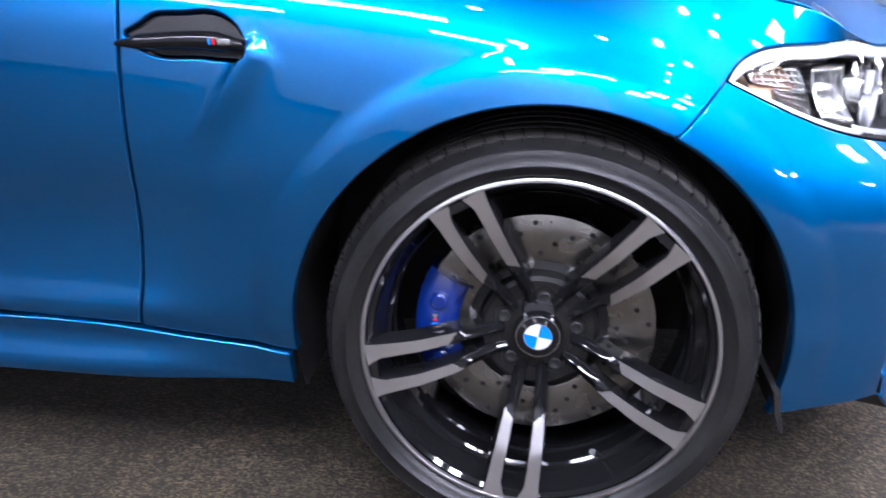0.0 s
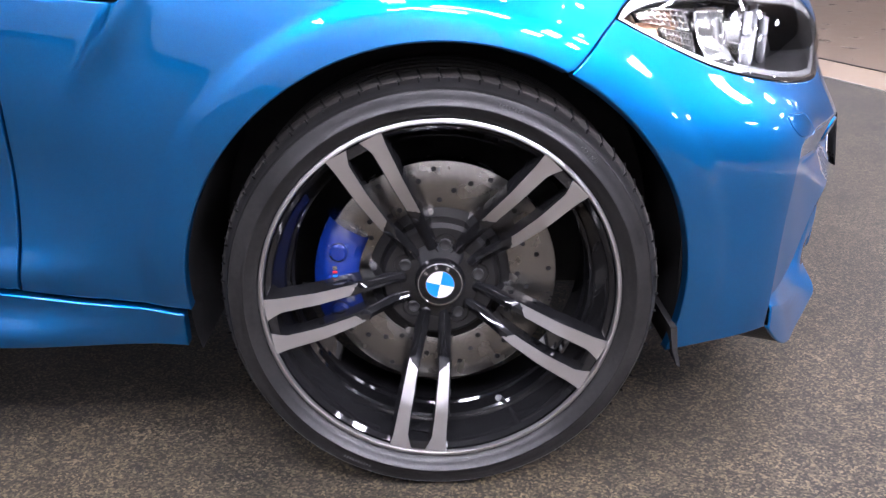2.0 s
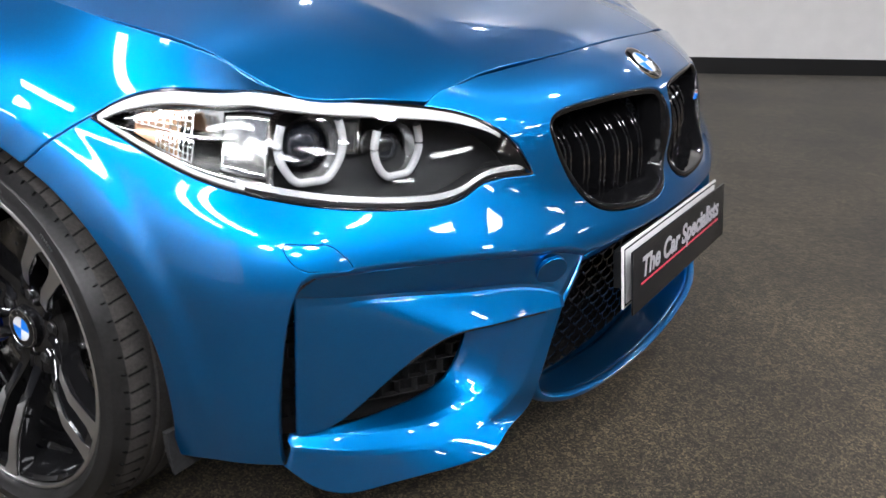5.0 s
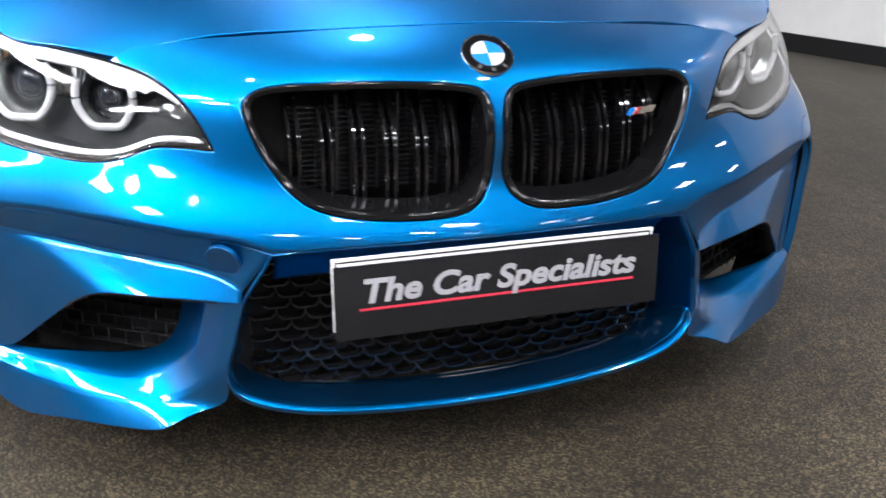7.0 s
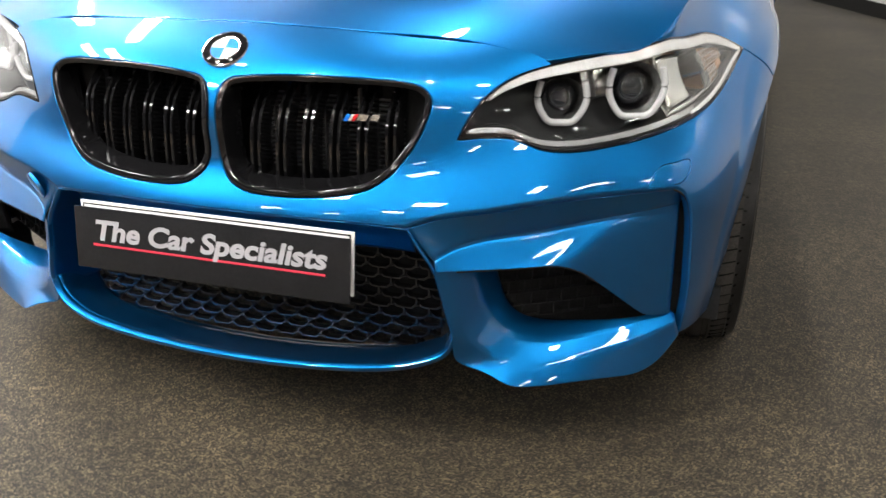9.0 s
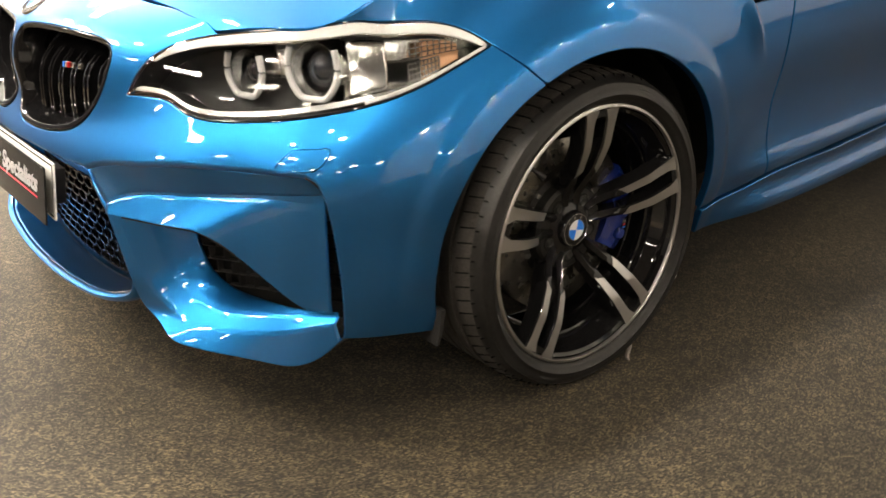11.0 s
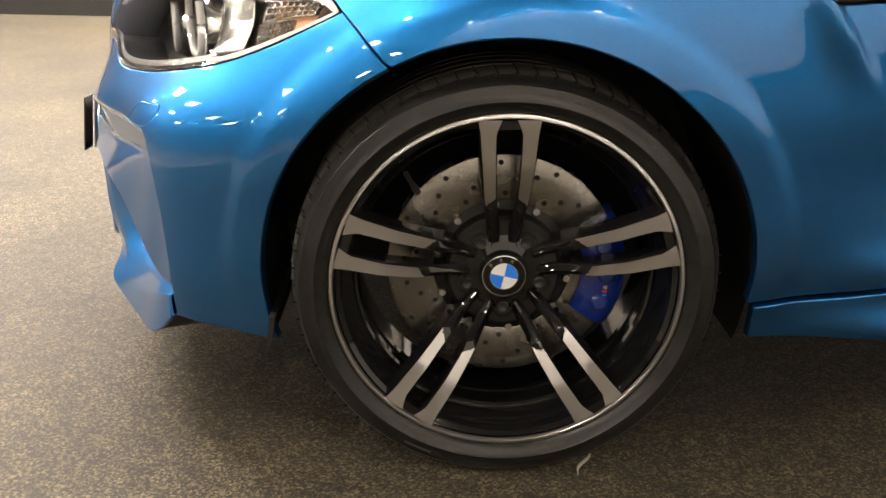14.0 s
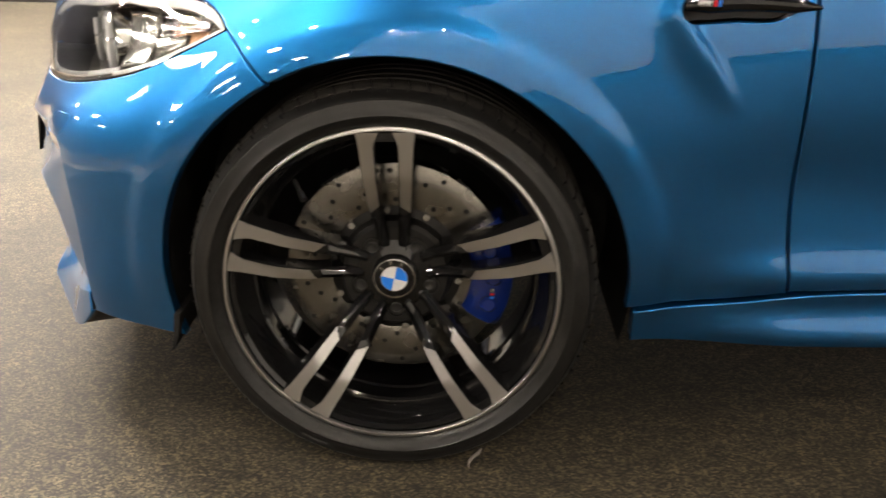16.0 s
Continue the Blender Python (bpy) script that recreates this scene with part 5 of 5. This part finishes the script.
def wheel(x, sgn, phase, label):
    """Built with its axle along y at the origin, outer side towards +y; then set at the hub and mirrored by a half turn for the right side."""
    w = new("wheel")
    under(w, car, label)
    hub_y = sgn * .79
    base = Matrix.Translation((x, hub_y, WHEEL_Z)) @ (Matrix.Identity(4) if sgn > 0 else Matrix.Rotation(math.pi, 4, "Z"))
    if sgn < 0:
        phase = 180 - phase

    def put(name, bm, mat, label="", parent=None, angle=35):
        bmesh.ops.transform(bm, matrix=base, verts=bm.verts)
        return part(name, bm, mat, parent or w, label, angle=angle)
    F = FACE_Y - .79
    # tyre: bead, bulging sidewall with ribs, shoulder, tread with grooves
    prof = [(RIM_R - .004, F - .012)] + [(RIM_R + h, F + d) for h, d in (
        (.0015, -.003), (.004, .002), (.010, .0070), (.019, .0115), (.0195, .0127), (.0220, .0127), (.0225, .0119), (.032, .0112), (.041, .0072), (.0415, .0080), (.0440, .0050), (.0445, .0028),
        (.0490, -.006), (.0530, -.015))]
    tread = [(RIM_R + .0530, F - .015), (RIM_R + .0565, F - .025), (TYRE_R - .0008, F - .038)]
    for g in (.056, .090, .130, .166):
        y = F - g
        tread += [(TYRE_R, y + .006), (TYRE_R - .004, y + .0045), (TYRE_R - .004, y - .0045), (TYRE_R, y - .006)]
    tread += [(TYRE_R - .001, F - .20), (TYRE_R - .006, F - .218), (RIM_R + .02, F - .232), (RIM_R - .01, F - .22)]
    for name, line, mat, text in (("tyre", prof, RUBBER, "black low-profile tyre"), ("tread", tread, TREAD, "dusty grey-black tyre tread")):
        bm = bmesh.new()
        lathe(bm, line, 160)
        for v in bm.verts:
            sag = max(0.0, -WHEEL_Z + .001 - v.co.z)
            v.co.z += sag
            v.co.y += .5 * sag if v.co.y > F - .03 else 0.0
        put(name, bm, mat, text, angle=60)
    # cross sipes on the shoulder: raised dark bars, their shade put into the colour
    bm = bmesh.new()
    for k in range(72):
        if 165 < k * 5 < 195:
            continue
        m = Matrix.Rotation(radians(k * 5), 4, "Y")
        t = bmesh.new()
        box(t, (.0030, .030, .0030), (0, F - .030, RIM_R + .0568), 0, Euler((radians(-17), 0, radians(12))).to_matrix())
        box(t, (.0022, .014, .0030), (.001, F - .0085, RIM_R + .0488), 0, Euler((radians(-62), 0, radians(6))).to_matrix())
        bmesh.ops.transform(t, matrix=m, verts=t.verts)
        tmp = bpy.data.meshes.new("tmp")
        t.to_mesh(tmp)
        t.free()
        bm.from_mesh(tmp)
        bpy.data.meshes.remove(tmp)
    tagged(put("sipe_pattern", bm, CUT_SHADE, "thin dark bars drawn as shaded cuts across the tyre shoulder"), kind="stuff")
    # raised marks on the sidewall, as plain bars
    bm = bmesh.new()
    for a0, count, h in ((136, 7, .009), (112, 8, .005), (300, 10, .004)):
        for k in range(count):
            a = radians(a0 - k * (2.6 if h > .009 else 0.9))
            rr = RIM_R + .031
            t = bmesh.new()
            box(t, (.0070 if h > .009 else .0022, .0010, h * (.8 + .2 * (k % 2))), (0, F + .0112, rr), 0, Euler((radians(-8), 0, 0)).to_matrix())
            bmesh.ops.transform(t, matrix=Matrix.Rotation(-a + math.pi / 2, 4, "Y"), verts=t.verts)
            tmp = bpy.data.meshes.new("tmp")
            t.to_mesh(tmp)
            t.free()
            bm.from_mesh(tmp)
            bpy.data.meshes.remove(tmp)
    tagged(put("sidewall_marking", bm, RUBBER_MARK, "raised grey marks on the tyre sidewall"), kind="stuff")
    # barrel
    bm = bmesh.new()
    lathe(bm, [(RIM_R - .004, F - .010), (RIM_R - .010, F - .006), (RIM_R - .016, F - .012), (RIM_R - .020, F - .030), (RIM_R - .030, F - .045), (RIM_R - .033, F - .060), (RIM_R - .0365, F - .063), (RIM_R - .0365, F - .074), (RIM_R - .034, F - .077), (RIM_R - .035, F - .098), (RIM_R - .038, F - .101), (RIM_R - .038, F - .112), (RIM_R - .034, F - .116), (RIM_R - .030, F - .19), (RIM_R - .012, F - .215), (RIM_R - .010, F - .225)], 120)
    put("barrel", bm, WHEEL_BLACK, "gloss black rim barrel", angle=30)
    bm = bmesh.new()
    lathe(bm, [(RIM_R + .001, F - .008), (RIM_R + .0008, F - .001), (RIM_R - .002, F + .0012), (RIM_R - .0050, F + .0010), (RIM_R - .0060, F - .0005), (RIM_R - .0066, F - .006)], 140)
    put("rim_lip", bm, MACHINED, "bright machined rim edge", angle=50)

    # five double spokes
    def face_y(r):
        return F + float(np.interp(r, [.045, .070, .100, .130, .180, .252], [-.073, -.068, -.050, -.030, -.011, -.0015]))
    for k in range(5):
        turn = Matrix.Rotation(-radians(phase + 72 * k - 90), 4, "Y")
        sp = w
        for side in (-1, 1):
            rs = np.linspace(.050, .254, 22)
            rings = []
            for r in rs:
                i = np.interp(r, [.05, .10, .135, .20, .232, .243, .254], [.004, .0105, .0145, .0165, .0165, .0130, .0080])
                o = np.interp(r, [.05, .10, .135, .20, .235, .254], [.026, .0300, .0345, .0400, .0425, .0460])
                y = face_y(r)
                d = np.interp(r, [.05, .13, .254], [.030, .038, .030])
                rings.append([(side * i, y - d, r), (side * i, y - .004, r), (side * (i + .0025), y, r), (side * (i + o) / 2, y + np.interp(r, [.05, .105, .124], [.007, .005, 0]), r), (side * (o - .0025), y, r), (side * o, y - .004, r), (side * (o + .003), y - d, r)])
            bm = bmesh.new()
            loops(bm, rings, True, (True, True))
            bmesh.ops.transform(bm, matrix=turn, verts=bm.verts)
            put("spoke_bar", bm, WHEEL_BLACK, "", sp, 28)
            # machined face with a slanted inner end
            rings = []
            r_in, r_out = (.132, .118)
            for f in np.linspace(0, 1, 18):
                row = []
                for e, r0 in ((0, r_in), (1, r_out)):
                    r = r0 + (.2535 - r0) * f
                    i = np.interp(r, [.05, .10, .135, .20, .232, .243, .254], [.004, .0105, .0145, .0165, .0165, .0130, .0080]) + .0022
                    o = np.interp(r, [.05, .10, .135, .20, .235, .254], [.026, .0300, .0345, .0400, .0425, .0460]) - .0020
                    row.append((side * (i if e == 0 else o), face_y(r) + .0008, r))
                (a, b) = row
                rings.append([(a[0], a[1] - .002, a[2]), a, b, (b[0], b[1] - .002, b[2])])
            bm = bmesh.new()
            loops(bm, rings, True, (True, True))
            bmesh.ops.transform(bm, matrix=turn, verts=bm.verts)
            put("machined_face", bm, MACHINED, "machined grey spoke face", sp, 28)
        # web at the outer end of the slot
        bm = bmesh.new()
        prism(bm, [(-.020, .240), (.020, .240), (.024, .2525), (-.024, .2525)], (face_y(.248) - .03, face_y(.248) - .0006), axis=1)
        bmesh.ops.transform(bm, matrix=turn, verts=bm.verts)
        put("spoke_web", bm, WHEEL_BLACK, "", sp)
    # hub
    bm = bmesh.new()
    lathe(bm, [(.034, F - .056), (.036, F - .058), (.038, F - .068), (.060, F - .073), (.078, F - .075), (.084, F - .085), (.082, F - .11)], 80)
    put("hub", bm, WHEEL_BLACK, "gloss black hub", angle=30)
    for k in range(5):
        a = radians(phase + 36 + 72 * k)
        c = (.0585 * math.cos(a), 0, .0585 * math.sin(a))
        bm = bmesh.new()
        lathe(bm, [(.0175, F - .075), (.0165, F - .0700), (.0150, F - .0700), (.0135, F - .077)], 24, centre=c)
        put("bolt_seat", bm, WHEEL_BLACK)
        bm = bmesh.new()
        lathe(bm, [(.0003, F - .070), (.0045, F - .0695), (.0075, F - .0685), (.0092, F - .0705), (.0096, F - .078)], 12, centre=c)
        put("bolt_head", bm, STEEL, "steel wheel bolt")
    roundel(w, base @ Matrix.Translation((0, F - .0565, 0)), .034, 12)
    # valve
    a = radians(-117 if sgn < 0 else 47)
    bm = bmesh.new()
    c = Vector((.222 * math.cos(a), F - .050, .222 * math.sin(a)))
    tube(bm, [c, c + Vector((-.02 * math.cos(a), .022, -.02 * math.sin(a)))], .0038, 10)
    tube(bm, [c + Vector((-.018 * math.cos(a), .020, -.018 * math.sin(a))), c + Vector((-.028 * math.cos(a), .031, -.028 * math.sin(a)))], .0052, 10)
    put("valve", bm, STEEL, "grey metal valve cap")

    # brake disc with drilled holes, bell and caliper
    disc = w
    D = F - .098
    bm = bmesh.new()
    lathe(bm, [(.108, D - .030), (.108, D), (.110, D + .001), (.178, D + .001), (.180, D), (.180, D - .030)], 120)
    put("disc_ring", bm, DISC_STEEL, "bright swept disc face", disc, 30)
    # the bell is nearly black, so the gaps between the spokes read dark
    bm = bmesh.new()
    lathe(bm, [(.060, D + .026), (.084, D + .026), (.090, D + .020), (.094, D + .002), (.108, D - .002)], 80)
    put("disc_bell", bm, BELL_DARK, "dull disc bell", disc, 30)
    for k in range(10):
        a = radians(k * 36 + 10)
        bm = bmesh.new()
        lathe(bm, [(.0002, D + .007), (.0055, D + .007), (.0068, D + .005), (.0070, D - .004)], 12, centre=(.1035 * math.cos(a), 0, .1035 * math.sin(a)))
        put("disc_bobbin", bm, SATIN, "bright bobbin between bell and disc", disc)
    # dark discs laid on the face, coloured as the shade inside drilled holes
    for k in range(48):
        a = radians(k * 7.5 + (k % 4) * 1.5)
        r = (.120, .136, .152, .168)[k % 4]
        bm = bmesh.new()
        lathe(bm, [(.0002, D + .0016), (.0038, D + .0016), (.0042, D + .0010)], 10, centre=(r * math.cos(a), 0, r * math.sin(a)))
        put("disc_hole", bm, BLACK_DEEP, "", disc)
    cal = w
    back_a = 180 if sgn > 0 else 0
    bm = bmesh.new()
    rings = []
    for f in np.linspace(0, 1, 17):
        a = radians(back_a + (f - .5) * 60)
        swell = .55 + .45 * math.sin(math.pi * min(1, max(0, f)) ) ** .5
        c, s = math.cos(a), math.sin(a)
        ri, ro, yf = .124, .191, D + .024 * swell
        ring = [(ri, D + .006), (ri, yf - .008), (ri + .012, yf + .004), (.158, yf + .008 + .004 * math.cos((f - .5) * 9)), (ro - .014, yf + .003), (ro, yf - .010), (ro + .002, D - .045), (ri, D - .045)]
        rings.append([(r * c, y, r * s) for r, y in ring])
    loops(bm, rings, True, (True, True))
    put("caliper_body", bm, CALIPER, "blue painted caliper body", cal, 40)
    for da in (-17, 0, 17):
        a = radians(back_a + da)
        bm = bmesh.new()
        lathe(bm, [(.0003, D + .036), (.010, D + .036), (.014, D + .032), (.015, D + .022)], 24, centre=(.159 * math.cos(a), 0, .159 * math.sin(a)))
        put("piston_boss", bm, CALIPER, "", cal)
    for n, (mat, dz) in enumerate(((BADGE_BLUE, -.010), (BADGE_RED, -.004), (SATIN, .003))):
        bm = bmesh.new()
        a = radians(back_a + 8)
        box(bm, (.007, .0012, .003 if n < 2 else .006), (.159 * math.cos(a), D + .0365, .159 * math.sin(a) + dz), 0)
        put("caliper_stripe", bm, mat, "", cal)
    bm = bmesh.new()
    lathe(bm, [(.05, D - .10), (.10, D - .10), (.13, D - .04), (.05, D - .03)], 40)
    put("knuckle", bm, BLACK_TRIM, "dark wheel carrier")
    return w


wheel(-0.003, 1, 88.5, "black and machined double-spoke front wheel")
wheel(-0.003, -1, 46.0, "black and machined double-spoke front wheel")
wheel(AXLE_BACK, 1, 70.0, "black and machined double-spoke rear wheel")
wheel(AXLE_BACK, -1, 30.0, "black and machined double-spoke rear wheel")

# ---- a scrap on the carpet by the wheel ----
PAPER = material("pale_paper", (0.40, 0.36, 0.33), rough=0.7, vary=(60, 0.15))
bm = bmesh.new()
loops(bm, [[(-.130 - .016 * f + .004 * math.sin(5 * f), .905 - .012 * f + dy, .0005 + .026 * f) for dy in (-.006 + .002 * f, .006 - .002 * f)] for f in np.linspace(0, 1, 9)], closed=False)
scrap = part("paper_scrap", bm, PAPER, None)
solid = scrap.modifiers.new("thickness", "SOLIDIFY")
solid.thickness, solid.offset = .0008, 0
tagged(scrap, "small pale scrap of paper leaning against the tyre", "paper scrap")
